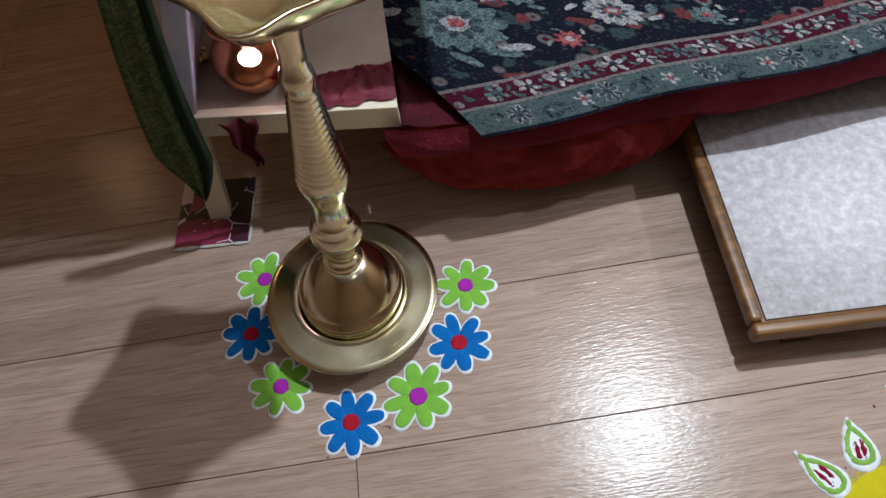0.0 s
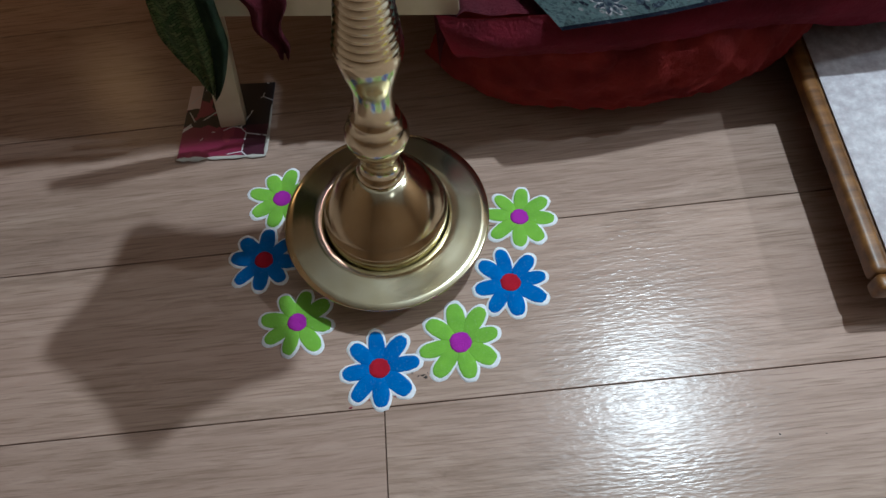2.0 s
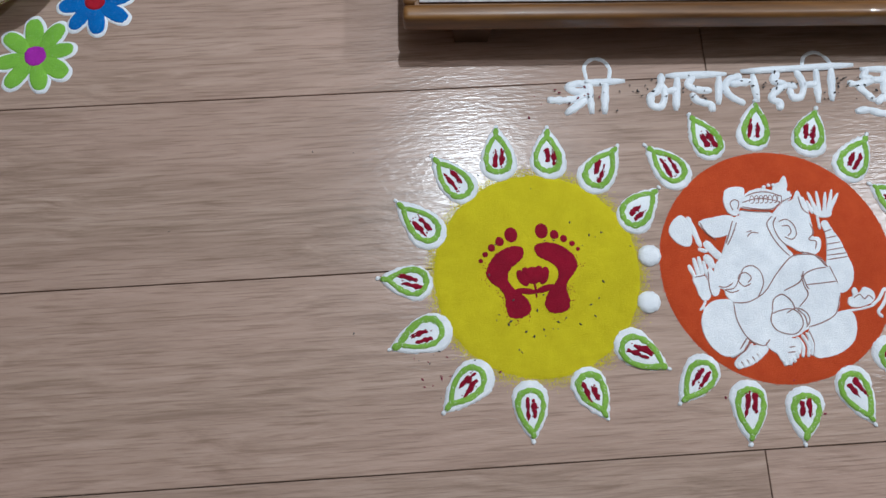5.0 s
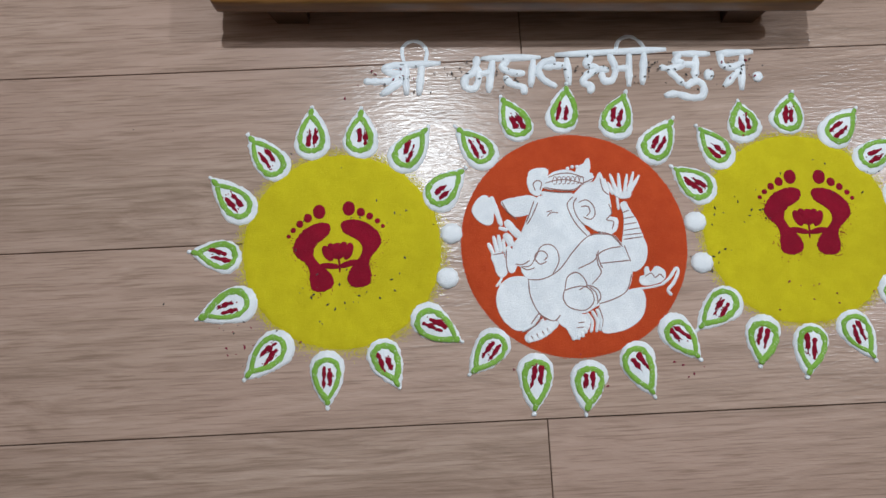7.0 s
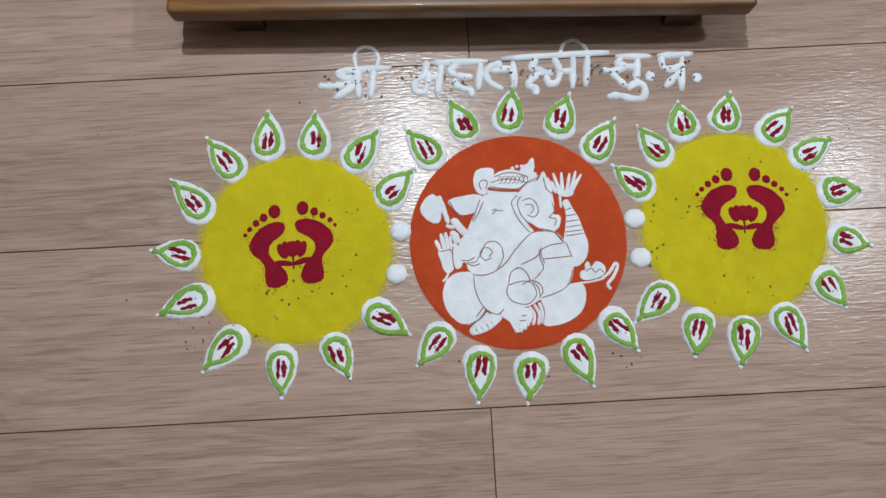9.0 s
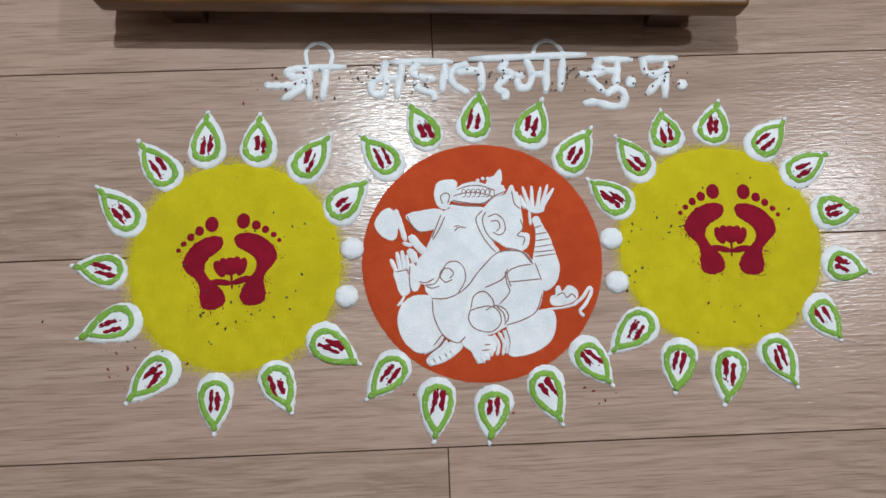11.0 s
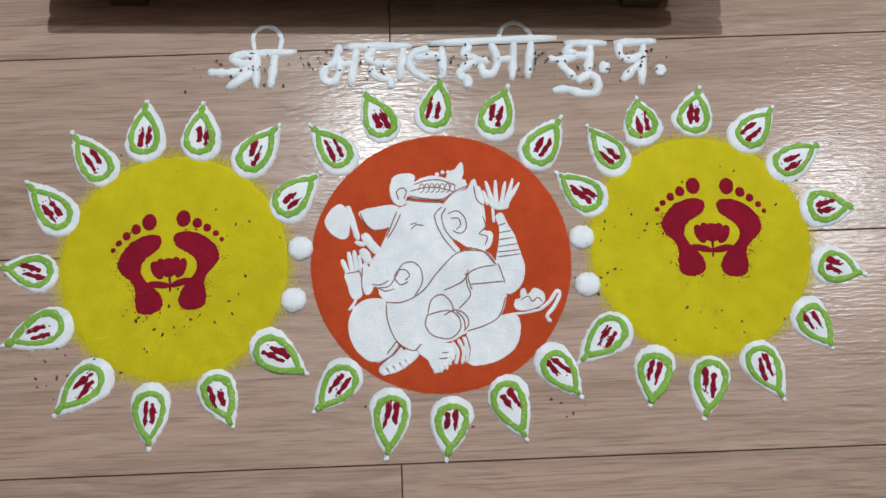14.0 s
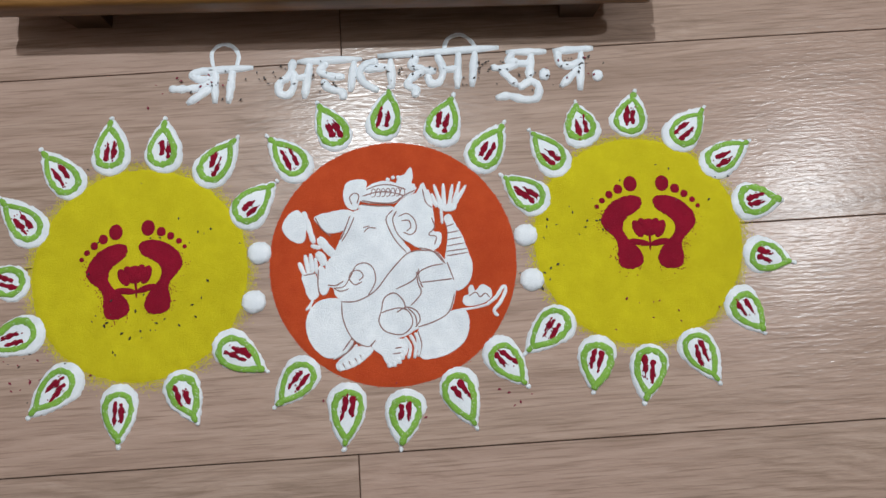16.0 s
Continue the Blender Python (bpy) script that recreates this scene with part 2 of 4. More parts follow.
TEAK, SHEET, BRASS, CARPET, CARD, STRIP = wood_edge(), mottled_top(), brass(), carpet_mat(), card_mat(), woven_green()
VELVET = fabric("wine_velvet", (0.17, 0.009, 0.026), (0.28, 0.015, 0.042), 300, 0.9, 0.6)
TOWEL = fabric("red_towelling", (0.20, 0.013, 0.018), (0.48, 0.050, 0.045), 420, 0.95, 0.6)
CREAM = plain("cream_paint", (0.60, 0.53, 0.40), (0.68, 0.62, 0.50), 0.5)
# wine darkened for the drape's shade; the scrap is dark wine itself
DARK_SHADED_WINE = fabric("dark_shaded_wine_pile", (0.055, 0.004, 0.012), (0.12, 0.008, 0.022), 420, 0.95, 0.5)
SHELF = plain("grey_board", (0.42, 0.34, 0.28), (0.50, 0.42, 0.36), 0.5)
BLUEWHITE = plain("blue_white_paint", (0.55, 0.58, 0.66), (0.30, 0.34, 0.62), 0.5, scale=14)
COPPER = plain("copper", (0.45, 0.17, 0.09), (0.60, 0.26, 0.15), 0.25, 1.0)
DARKWOOD = plain("dark_wood", (0.045, 0.022, 0.012), (0.075, 0.038, 0.02), 0.5, scale=60)
WALLP = plain("warm_wall_paint", (0.17, 0.09, 0.045), (0.21, 0.12, 0.06), 0.8, scale=6)
CEIL = plain("ceiling_paint", (0.36, 0.34, 0.31), (0.42, 0.40, 0.37), 0.9, scale=6)
GOLD = plain("gold_trinket", (0.70, 0.50, 0.20), (0.85, 0.68, 0.36), 0.2, 1.0)
MARIGOLD = fabric("marigold_cloth", (0.55, 0.20, 0.01), (0.70, 0.30, 0.02))
SEED = plain("black_seed", (0.012, 0.010, 0.010), (0.03, 0.02, 0.02), 0.5)
WINEGRAIN = plain("wine_grain", (0.18, 0.01, 0.04), (0.25, 0.02, 0.05), 0.9)
GAP = plain("dark_joint", (0.07, 0.04, 0.028), (0.10, 0.06, 0.04), 0.9)


# ---- building helpers ----
def part(name, bm, material, parent=None, label="", smooth=True):
    me = bpy.data.meshes.new(name)
    bmesh.ops.recalc_face_normals(bm, faces=bm.faces)
    bm.to_mesh(me)
    bm.free()
    me.materials.append(material)
    if smooth:
        for p in me.polygons:
            p.use_smooth = True
    ob = new(name, me)
    if parent:
        ob.parent = parent
    if label:
        ob["label"] = label
    return ob


def empty(name, x, y, z=0.0, rz=0.0):
    ob = new(name)
    ob.empty_display_size = 0.02
    ob.matrix_world = pose(x, y, z, 0, 0, rz)
    return ob


def box(bm, x0, x1, y0, y1, z0, z1, bevel=0.0, seg=2):
    m = bmesh.ops.create_cube(bm, size=1.0)
    for v in m["verts"]:
        v.co = Vector((x0 + (v.co.x + 0.5) * (x1 - x0), y0 + (v.co.y + 0.5) * (y1 - y0), z0 + (v.co.z + 0.5) * (z1 - z0)))
    if bevel:
        es = {e for v in m["verts"] for e in v.link_edges}
        bmesh.ops.bevel(bm, geom=list(es), offset=bevel, segments=seg, profile=0.6, affect="EDGES")


def lathe(bm, profile, n=48, spout=None):
    """Turns (radius, height) pairs round the z axis; spout(angle, height) may push the radius out."""
    rings = []
    for r, z in profile:
        ring = []
        for i in range(n):
            a = 2 * math.pi * i / n
            rr = r + (spout(a, r) if spout else 0)
            ring.append(bm.verts.new((rr * math.cos(a), rr * math.sin(a), z)))
        rings.append(ring)
    for lo, hi in zip(rings, rings[1:]):
        for i in range(n):
            j = (i + 1) % n
            bm.faces.new((lo[i], lo[j], hi[j], hi[i]))
    for ring in (rings[0], rings[-1]):
        bm.faces.new(ring)


def mound(bm, outline, h, z0=0.0, rough=0.0008, flat=0.82):
    """A low heap of powder with this outline (points round its middle), h high, with a worn edge."""
    cx = sum(p[0] for p in outline) / len(outline)
    cy = sum(p[1] for p in outline) / len(outline)
    rings = []
    for s, z in ((1.0, 0.0), (0.955, 0.6), (flat, 1.0)):
        ring = []
        for x, y in outline:
            k = noise.noise((x * 260, y * 260, 3.1)) * rough + noise.noise((x * 700, y * 700, 8.1)) * rough * 0.6 if s > 0.9 else 0
            d = Vector((x - cx, y - cy))
            u = d.normalized() if d.length else d
            p = Vector((cx, cy)) + d * s + u * k
            zz = z0 + h * z + (noise.noise((p.x * 300, p.y * 300, 1.7)) * h * 0.25 if z else 0)
            ring.append(bm.verts.new((p.x, p.y, zz)))
        rings.append(ring)
    n = len(outline)
    for lo, hi in zip(rings, rings[1:]):
        for i in range(n):
            bm.faces.new((lo[i], lo[(i + 1) % n], hi[(i + 1) % n], hi[i]))
    top = bm.verts.new((cx, cy, z0 + h * 1.05))
    for i in range(n):
        bm.faces.new((rings[-1][i], rings[-1][(i + 1) % n], top))


def oval(cx, cy, rx, ry, rot=0.0, n=28, power=2.0):
    out, c, s = [], math.cos(radians(rot)), math.sin(radians(rot))
    for i in range(n):
        a = 2 * math.pi * i / n
        x = rx * math.copysign(abs(math.cos(a)) ** (2 / power), math.cos(a))
        y = ry * math.copysign(abs(math.sin(a)) ** (2 / power), math.sin(a))
        out.append((cx + x * c - y * s, cy + x * s + y * c))
    return out


def smooth_line(pts, per=7):
    """Points along a smooth line through pts."""
    if len(pts) < 3:
        (x0, y0), (x1, y1) = pts
        return [(x0 + (x1 - x0) * i / per, y0 + (y1 - y0) * i / per) for i in range(per + 1)]
    p = [pts[0], *pts, pts[-1]]
    out = []
    for a, b, c, d in zip(p, p[1:], p[2:], p[3:]):
        for i in range(per):
            t = i / per
            out.append(tuple(0.5 * (2 * b[k] + (c[k] - a[k]) * t + (2 * a[k] - 5 * b[k] + 4 * c[k] - d[k]) * t * t
                                    + (3 * b[k] - a[k] - 3 * c[k] + d[k]) * t ** 3) for k in (0, 1)))
    out.append(pts[-1])
    return out


def trickle(bm, pts, w, h, z0=0.0, taper=0.0, uneven=0.18):
    """A trickled line of powder along pts, w wide and h high; taper thins its end."""
    line = smooth_line(pts)
    n = len(line)
    rows = []
    for i, (x, y) in enumerate(line):
        x0, y0 = line[max(i - 1, 0)]
        x1, y1 = line[min(i + 1, n - 1)]
        d = Vector((x1 - x0, y1 - y0))
        d = d.normalized() if d.length else Vector((1, 0))
        side = Vector((-d.y, d.x))
        e = min(i, n - 1 - i)
        k = (0.55 if e == 0 else 0.9 if e == 1 else 1.0) * (1 - taper * i / (n - 1))
        k *= 1 + uneven * noise.noise((x * 180, y * 180, 5.0)) * 1.6
        off = -0.4 if i == 0 else 0.4 if i == n - 1 else 0.0
        c = Vector((x, y)) + d * off * w * 0.5
        row = []
        for s, z in ((-1, 0), (-0.8, 0.6), (-0.3, 1), (0.3, 1), (0.8, 0.6), (1, 0)):
            p = c + side * (s * w * 0.5 * k)
            row.append(bm.verts.new((p.x, p.y, z0 + h * z * (0.5 if e == 0 else 1))))
        rows.append(row)
    for a, b in zip(rows, rows[1:]):
        for i in range(5):
            bm.faces.new((a[i], a[i + 1], b[i + 1], b[i]))
    bm.faces.new(rows[0])
    bm.faces.new(rows[-1])


# ---- room ----
floor = tagged(empty("floor", 0, -0.002, 0, -0.65), "tan wood-grain laminate floor with dark plank joints", "floor", kind="structure")
bm = bmesh.new()
box(bm, -2.6, 2.6, -2.2, 1.9, -0.06, -0.0035)
part("underlay", bm, GAP, floor, smooth=False)


def room_wall(name, x0, x1, y0, y1, z0, z1, mat, what):
    bm = bmesh.new()
    box(bm, x0, x1, y0, y1, z0, z1)
    ob = part(name, bm, mat, smooth=False)
    tagged(ob, what, "ceiling" if name == "ceiling" else "wall", kind="structure")


room_wall("wall_north", -2.6, 2.6, 1.9, 2.02, -0.06, 2.7, WALLP, "brown painted plaster wall")
room_wall("wall_south", -2.6, 2.6, -2.32, -2.2, -0.06, 2.7, WALLP, "brown painted plaster wall")
room_wall("wall_west", -2.72, -2.6, -2.32, 2.02, -0.06, 2.7, WALLP, "brown painted plaster wall")
room_wall("wall_east", 2.6, 2.72, -2.32, 2.02, -0.06, 2.7, WALLP, "brown painted plaster wall")
room_wall("ceiling", -2.72, 2.72, -2.32, 2.02, 2.7, 2.8, CEIL, "pale painted ceiling")


# ---- low stool ----
def low_stool():
    st = tagged(empty("low_stool", -0.318, 0.432, 0, -2.9), "low wooden stool with mottled white top standing on the floor", "stool")
    bm = bmesh.new()
    box(bm, 0.012, 0.617, 0.012, 0.43, 0.0525, 0.0685)
    part("core_board", bm, TEAK, st, smooth=False)
    for name, b in (("front_rail", (0, 0.629, 0, 0.017)), ("back_rail", (0, 0.629, 0.425, 0.442))):
        bm = bmesh.new()
        box(bm, b[0], b[1], b[2], b[3], 0.0455, 0.0705, 0.006, 3)
        part(name, bm, TEAK, st, "rounded honey-brown rail")
    for x in (0, 0.613):
        bm = bmesh.new()
        box(bm, x, x + 0.016, 0.0175, 0.4245, 0.0490, 0.070, 0.006, 3)
        ob = part("side_rail", bm, TEAK, st, "rounded honey-brown rail")
    bm = bmesh.new()
    box(bm, 0.0165, 0.6125, 0.0172, 0.4245, 0.0702, 0.0716, 0.0005, 1)
    part("top_sheet", bm, SHEET, st, "mottled white laminate sheet")
    for x in (0.046, 0.541):
        bm = bmesh.new()
        box(bm, x, x + 0.046, 0.009, 0.425, 0.0, 0.0522)
        for v in bm.verts:
            if v.co.z < 0.01:
                v.co.y += 0.004 if v.co.y < 0.2 else -0.016
                v.co.x += 0.008 if v.co.x < x + 0.03 else -0.003
        part("foot_batten", bm, DARKWOOD, st, smooth=False)


low_stool()


# ---- brass lamp ----
def brass_lamp():
    lamp = tagged(empty("oil_lamp", -0.777, 0.600, 0), "tall polished brass oil lamp with ringed stem and wide plate base", "oil lamp")
    bm = bmesh.new()
    lathe(bm, [(0.064, 0.0), (0.069, 0.003), (0.071, 0.012), (0.080, 0.024), (0.096, 0.0345), (0.1070, 0.0385), (0.1098, 0.0398), (0.1104, 0.0412), (0.1096, 0.0424), (0.101, 0.0426), (0.090, 0.0436), (0.080, 0.0450), (0.0692, 0.0458), (0.0682, 0.0452), (0.0678, 0.036), (0.0, 0.036)], 96)
    bmesh.ops.translate(bm, vec=(0.005, -0.010, 0), verts=bm.verts)
    part("base_plate", bm, BRASS, lamp)
    bm = bmesh.new()
    lathe(bm, [(0.0650, 0.0362), (0.0662, 0.042), (0.0660, 0.056), (0.0648, 0.0585), (0.0640, 0.0590), (0.0612, 0.066), (0.0565, 0.0745), (0.0505, 0.0835), (0.0440, 0.0920), (0.0372, 0.0995), (0.0310, 0.1055), (0.0265, 0.1095), (0.0245, 0.1105), (0.0, 0.111)], 72)
    for v in bm.verts:
        rise = (v.co.z - 0.036) / 0.064
        v.co.x += 0.005 + 0.004 * rise
        v.co.y -= 0.010 - 0.009 * rise
    part("dome", bm, BRASS, lamp)
    lean = pose(0, 0, 0, -0.8, 5.2, 0)
    stem = [(0.0225, 0.106), (0.0242, 0.1105), (0.0238, 0.115), (0.0212, 0.118), (0.0192, 0.122), (0.0188, 0.134), (0.0202, 0.144), (0.0245, 0.152), (0.0285, 0.1605),
            (0.0302, 0.169), (0.0298, 0.175), (0.0265, 0.184), (0.0225, 0.190), (0.0232, 0.193), (0.0222, 0.196), (0.0190, 0.200), (0.0180, 0.215), (0.0184, 0.232), (0.0215, 0.244),
            (0.0255, 0.257), (0.0282, 0.270), (0.0287, 0.277)]
    z = 0.280
    while z < 0.386:
        k = (z - 0.280) / 0.106
        r = 0.0278 - 0.0142 * k ** 0.9
        stem += [(r, z), (r + 0.0011, z + 0.0026), (r - 0.0013, z + 0.0052)]
        z += 0.0073
    stem += [(0.0133, 0.394), (0.0150, 0.400), (0.0158, 0.406), (0.0148, 0.412), (0.0122, 0.418), (0.0116, 0.432), (0.0125, 0.450), (0.0165, 0.468), (0.0215, 0.484), (0.0, 0.486)]
    bm = bmesh.new()
    lathe(bm, stem, 48)
    bmesh.ops.transform(bm, matrix=lean, verts=bm.verts)
    part("stem", bm, BRASS, lamp)

    def spout(a, r):
        return 0.021 * (r / 0.076) ** 3 * (0.5 + 0.5 * math.cos(5 * a + 2.53)) ** 2

    bm = bmesh.new()
    lathe(bm, [(0.020, 0.448), (0.040, 0.453), (0.056, 0.463), (0.068, 0.477), (0.074, 0.491), (0.076, 0.496), (0.073, 0.496), (0.065, 0.480), (0.052, 0.467), (0.034, 0.458), (0.0, 0.456)], 80, spout)
    bmesh.ops.translate(bm, vec=(0, 0, 0.034), verts=bm.verts)
    bmesh.ops.transform(bm, matrix=lean, verts=bm.verts)
    part("bowl", bm, BRASS, lamp, "shallow five-spouted brass bowl")


brass_lamp()


# ---- floor powder flowers round the lamp ----
def powder_flower(x, y, r, count, turn, petal_mat, dot_mat, label, seed):
    rnd = random.Random(seed)
    fl = tagged(empty("powder_flower", x, y, 0, turn), label, "floor flower", "powder flowers round the lamp")
    petals = []
    for i in range(count):
        a = 2 * math.pi * i / count + rnd.uniform(-0.07, 0.07)
        petals.append((a, r * rnd.uniform(0.93, 1.05), rnd.uniform(0.9, 1.1)))
    bm = bmesh.new()
    mound(bm, oval(0, 0, r * 0.52, r * 0.52), 0.0012, 0, 0.001)
    for a, rr, w in petals:
        c, s = math.cos(a), math.sin(a)
        mound(bm, oval(c * rr * 0.58, s * rr * 0.58, rr * 0.44, r * 0.255 * w, math.degrees(a), 24, 2.3), 0.0015 + rnd.uniform(0, 0.0003), 0.0, 0.0009)
    part("white_outline", bm, WHITE, fl, "white powder outline")
    for a, rr, w in petals:
        c, s = math.cos(a), math.sin(a)
        bm = bmesh.new()
        mound(bm, oval(c * rr * 0.56, s * rr * 0.56, rr * 0.375, r * 0.205 * w, math.degrees(a), 22, 2.5), 0.0012, 0.0013, 0.0006)
        part("petal", bm, petal_mat, fl)
    bm = bmesh.new()
    mound(bm, oval(0, 0, r * 0.25, r * 0.25), 0.0016, 0.0022, 0.0012)
    part("centre", bm, dot_mat, fl, "round powder centre")
    return fl


LIME_F = "lime green powder flower with white outline and magenta centre"
BLUE_F = "bright blue powder flower with white outline and red centre"
for i, (x, y, r, n, turn, kind) in enumerate(((-0.793, 0.435, 0.043, 8, 92, 1), (-0.708, 0.453, 0.046, 8, 98, 0), (-0.648, 0.514, 0.043, 8, 96, 1), (-0.627, 0.593, 0.041, 8, 80, 0),
                                              (-0.878, 0.496, 0.042, 8, 75, 0), (-0.916, 0.576, 0.042, 8, 82, 1), (-0.897, 0.655, 0.043, 8, 70, 0))):
    powder_flower(x, y, r, n, turn, BLUE if kind else LEAFG, SCARLET if kind else MAGENTA, BLUE_F if kind else LIME_F, i)


# ---- large powder discs ----
def powder_disc(x, y, r, mat, label, seed, soft):
    d = tagged(empty("powder_disc", x, y, 0), label, "floor drawing", "large powder discs")
    bm = bmesh.new()
    n = 160
    rings = []
    for k, z in ((1.0, 0.0001), (0.985, 0.0006), (0.96, 0.0011), (0.7, 0.0012), (0.35, 0.0012)):
        ring = []
        for i in range(n):
            a = 2 * math.pi * i / n
            rr = r * k + noise.noise((math.cos(a) * 9 + seed, math.sin(a) * 9, k * 3)) * soft * (0.45 if k > 0.9 else 0)
            ring.append(bm.verts.new((rr * math.cos(a), rr * math.sin(a), z + noise.noise((rr * math.cos(a) * 60, rr * math.sin(a) * 60, seed)) * 0.00025)))
        rings.append(ring)
    for lo, hi in zip(rings, rings[1:]):
        for i in range(n):
            bm.faces.new((lo[i], lo[(i + 1) % n], hi[(i + 1) % n], hi[i]))
    bm.faces.new(rings[-1])
    part("powder_bed", bm, mat, d)
    rnd = random.Random(seed)
    verts, faces = [], []
    for _ in range(int(1800 if soft < 0.0015 else 16000)):
        a = rnd.uniform(0, 2 * math.pi)
        rr = r - 0.002 + abs(rnd.gauss(0, soft * 1.5))
        gx, gy, g = rr * math.cos(a), rr * math.sin(a), rnd.uniform(0.00025, 0.00065)
        b = len(verts)
        verts += [(gx - g, gy - g, 0), (gx + g, gy - g * 0.6, 0), (gx + g * 0.2, gy + g, 0), (gx, gy, g * 0.5)]
        faces += [(b, b + 1, b + 3), (b + 1, b + 2, b + 3), (b + 2, b, b + 3)]
    me = bpy.data.meshes.new("loose_grain")
    me.from_pydata(verts, [], faces)
    me.materials.append(mat)
    g = new("loose_grain", me)
    g.parent = d
    tagged(g, kind="stuff")
    return d


powder_disc(-0.2005, 0.183, 0.1035, YELLOW, "round yellow powder disc with a soft edge on the floor", 1, 0.0036)
powder_disc(0.0435, 0.176, 0.1195, ORANGE, "round orange-red powder disc with a crisp edge on the floor", 2, 0.0009)
powder_disc(0.283, 0.180, 0.1015, YELLOW, "round yellow powder disc with a soft edge on the floor", 3, 0.0032)


# ---- drop-shaped flames round the discs ----
def drop(length, width, scale=1.0, n=40):
    """Outline of a drop: round at the origin's side, pointed along +x; scaled about its belly."""
    out = []
    for i in range(n):
        t = 2 * math.pi * i / n
        x = -math.cos(t)
        y = math.sin(t) * ((1 - x) / 2) ** 0.42 * 1.15
        out.append((0.42 * length + (x * 0.5 + 0.08) * length * scale, y * width * 0.5 * scale))
    return out


def powder_drop(tip, blunt, seed):
    rnd = random.Random(seed)
    dx, dy = tip[0] - blunt[0], tip[1] - blunt[1]
    length = math.hypot(dx, dy)
    width = rnd.uniform(0.0368, 0.0408)
    th = tagged(empty("powder_drop", blunt[0], blunt[1], 0, math.degrees(math.atan2(dy, dx))), "white drop-shaped powder mark with green ring and two crimson dashes", "floor drawing", "drop marks round the discs")
    bend = rnd.uniform(-0.16, 0.16)

    def warp(pts):
        return [(x, y + bend * x * abs(x) / length) for x, y in pts]

    bm = bmesh.new()
    mound(bm, warp(drop(length, width, 1.0, 72)), 0.0024, 0.0, 0.0014, 0.84)
    mound(bm, oval(length * 0.30, rnd.uniform(-0.0015, 0.0015), length * 0.31, width * 0.48, rnd.uniform(-25, 25), 44), 0.0022, 0.0, 0.0012, 0.84)
    mound(bm, oval(length * rnd.uniform(0.975, 1.02), bend * length, rnd.uniform(0.0018, 0.0030), rnd.uniform(0.0018, 0.0026), 0, 14), 0.0018, 0.0, 0.0008)
    part("white_bed", bm, WHITE, th)
    ring = warp(drop(length, width, rnd.uniform(0.66, 0.74)))
    shift_x, shift_y = rnd.uniform(-0.001, 0.0025), rnd.uniform(-0.0016, 0.0016)
    line = [(x + shift_x + rnd.uniform(-0.0004, 0.0004), y + shift_y + rnd.uniform(-0.0004, 0.0004)) for x, y in ring[::4]]
    bm = bmesh.new()
    # laid in two strokes from the blunt end to the tip, as a finger lets the powder run
    half = len(line) // 2
    end = (length * 0.93, bend * length * 0.86)
    trickle(bm, line[:half + 1] + [end], rnd.uniform(0.0054, 0.0070), 0.0014, 0.0022, rnd.uniform(0.0, 0.3), 0.26)
    trickle(bm, [line[0]] + line[:half - 1:-1] + [end], rnd.uniform(0.0054, 0.0070), 0.0013, 0.0022, rnd.uniform(0.0, 0.3), 0.26)
    part("green_ring", bm, GREEN, th, "green powder ring")
    slant = rnd.uniform(-0.22, 0.22)
    for s in (-1, 1):
        bm = bmesh.new()
        l0, off = rnd.uniform(0.015, 0.021), rnd.uniform(-0.003, 0.003)
        cx = length * 0.42 + off
        for _ in range(5):
            jx, jy, k = rnd.uniform(-0.25, 0.25) * l0, s * 0.0036 + rnd.uniform(-0.0013, 0.0013), rnd.uniform(0.2, 0.42)
            run = [(-l0 * k, rnd.uniform(-0.0008, 0.0008)), (0, rnd.uniform(-0.0010, 0.0010)), (l0 * k, rnd.uniform(-0.0009, 0.0009))]
            trickle(bm, [(cx + jx + a, jy + b + slant * (jx + a)) for a, b in run], rnd.uniform(0.0026, 0.0050), rnd.uniform(0.0008, 0.0012), 0.0024, 0.4, 0.8)
        for _ in range(5):
            px, py = cx + rnd.uniform(-0.6, 0.6) * l0, s * 0.0036 + rnd.uniform(-0.003, 0.003)
            mound(bm, oval(px, py + slant * (px - cx), rnd.uniform(0.0005, 0.0012), rnd.uniform(0.0005, 0.0010), 0, 6), 0.0006, 0.0026, 0.0)
        part("crimson_dash", bm, CRIMSON, th, "crimson powder dash")


LEFT_DROPS = [((-0.360, 0.189), (-0.306, 0.180)), ((-0.342, 0.264), (-0.291, 0.223)), ((-0.296, 0.316), (-0.261, 0.264)), ((-0.229, 0.343), (-0.228, 0.283)),
              ((-0.168, 0.337), (-0.180, 0.282)), ((-0.105, 0.315), (-0.140, 0.265)), ((-0.062, 0.258), (-0.110, 0.227)), ((-0.082, 0.079), (-0.130, 0.115)),
              ((-0.152, 0.035), (-0.168, 0.087)), ((-0.220, 0.022), (-0.220, 0.079)), ((-0.303, 0.053), (-0.259, 0.099)), ((-0.350, 0.113), (-0.292, 0.142))]
MIDDLE_DROPS = [((-0.071, 0.313), (-0.036, 0.265)), ((-0.016, 0.345), (-0.001, 0.292)), ((0.044, 0.354), (0.042, 0.298)), ((0.110, 0.342), (0.095, 0.289)),
                ((0.165, 0.307), (0.128, 0.261)), ((-0.071, 0.043), (-0.039, 0.089)), ((-0.007, 0.004), (-0.007, 0.064)), ((0.045, 0.001), (0.046, 0.054)),
                ((0.116, 0.016), (0.088, 0.068)), ((0.161, 0.047), (0.130, 0.094))]
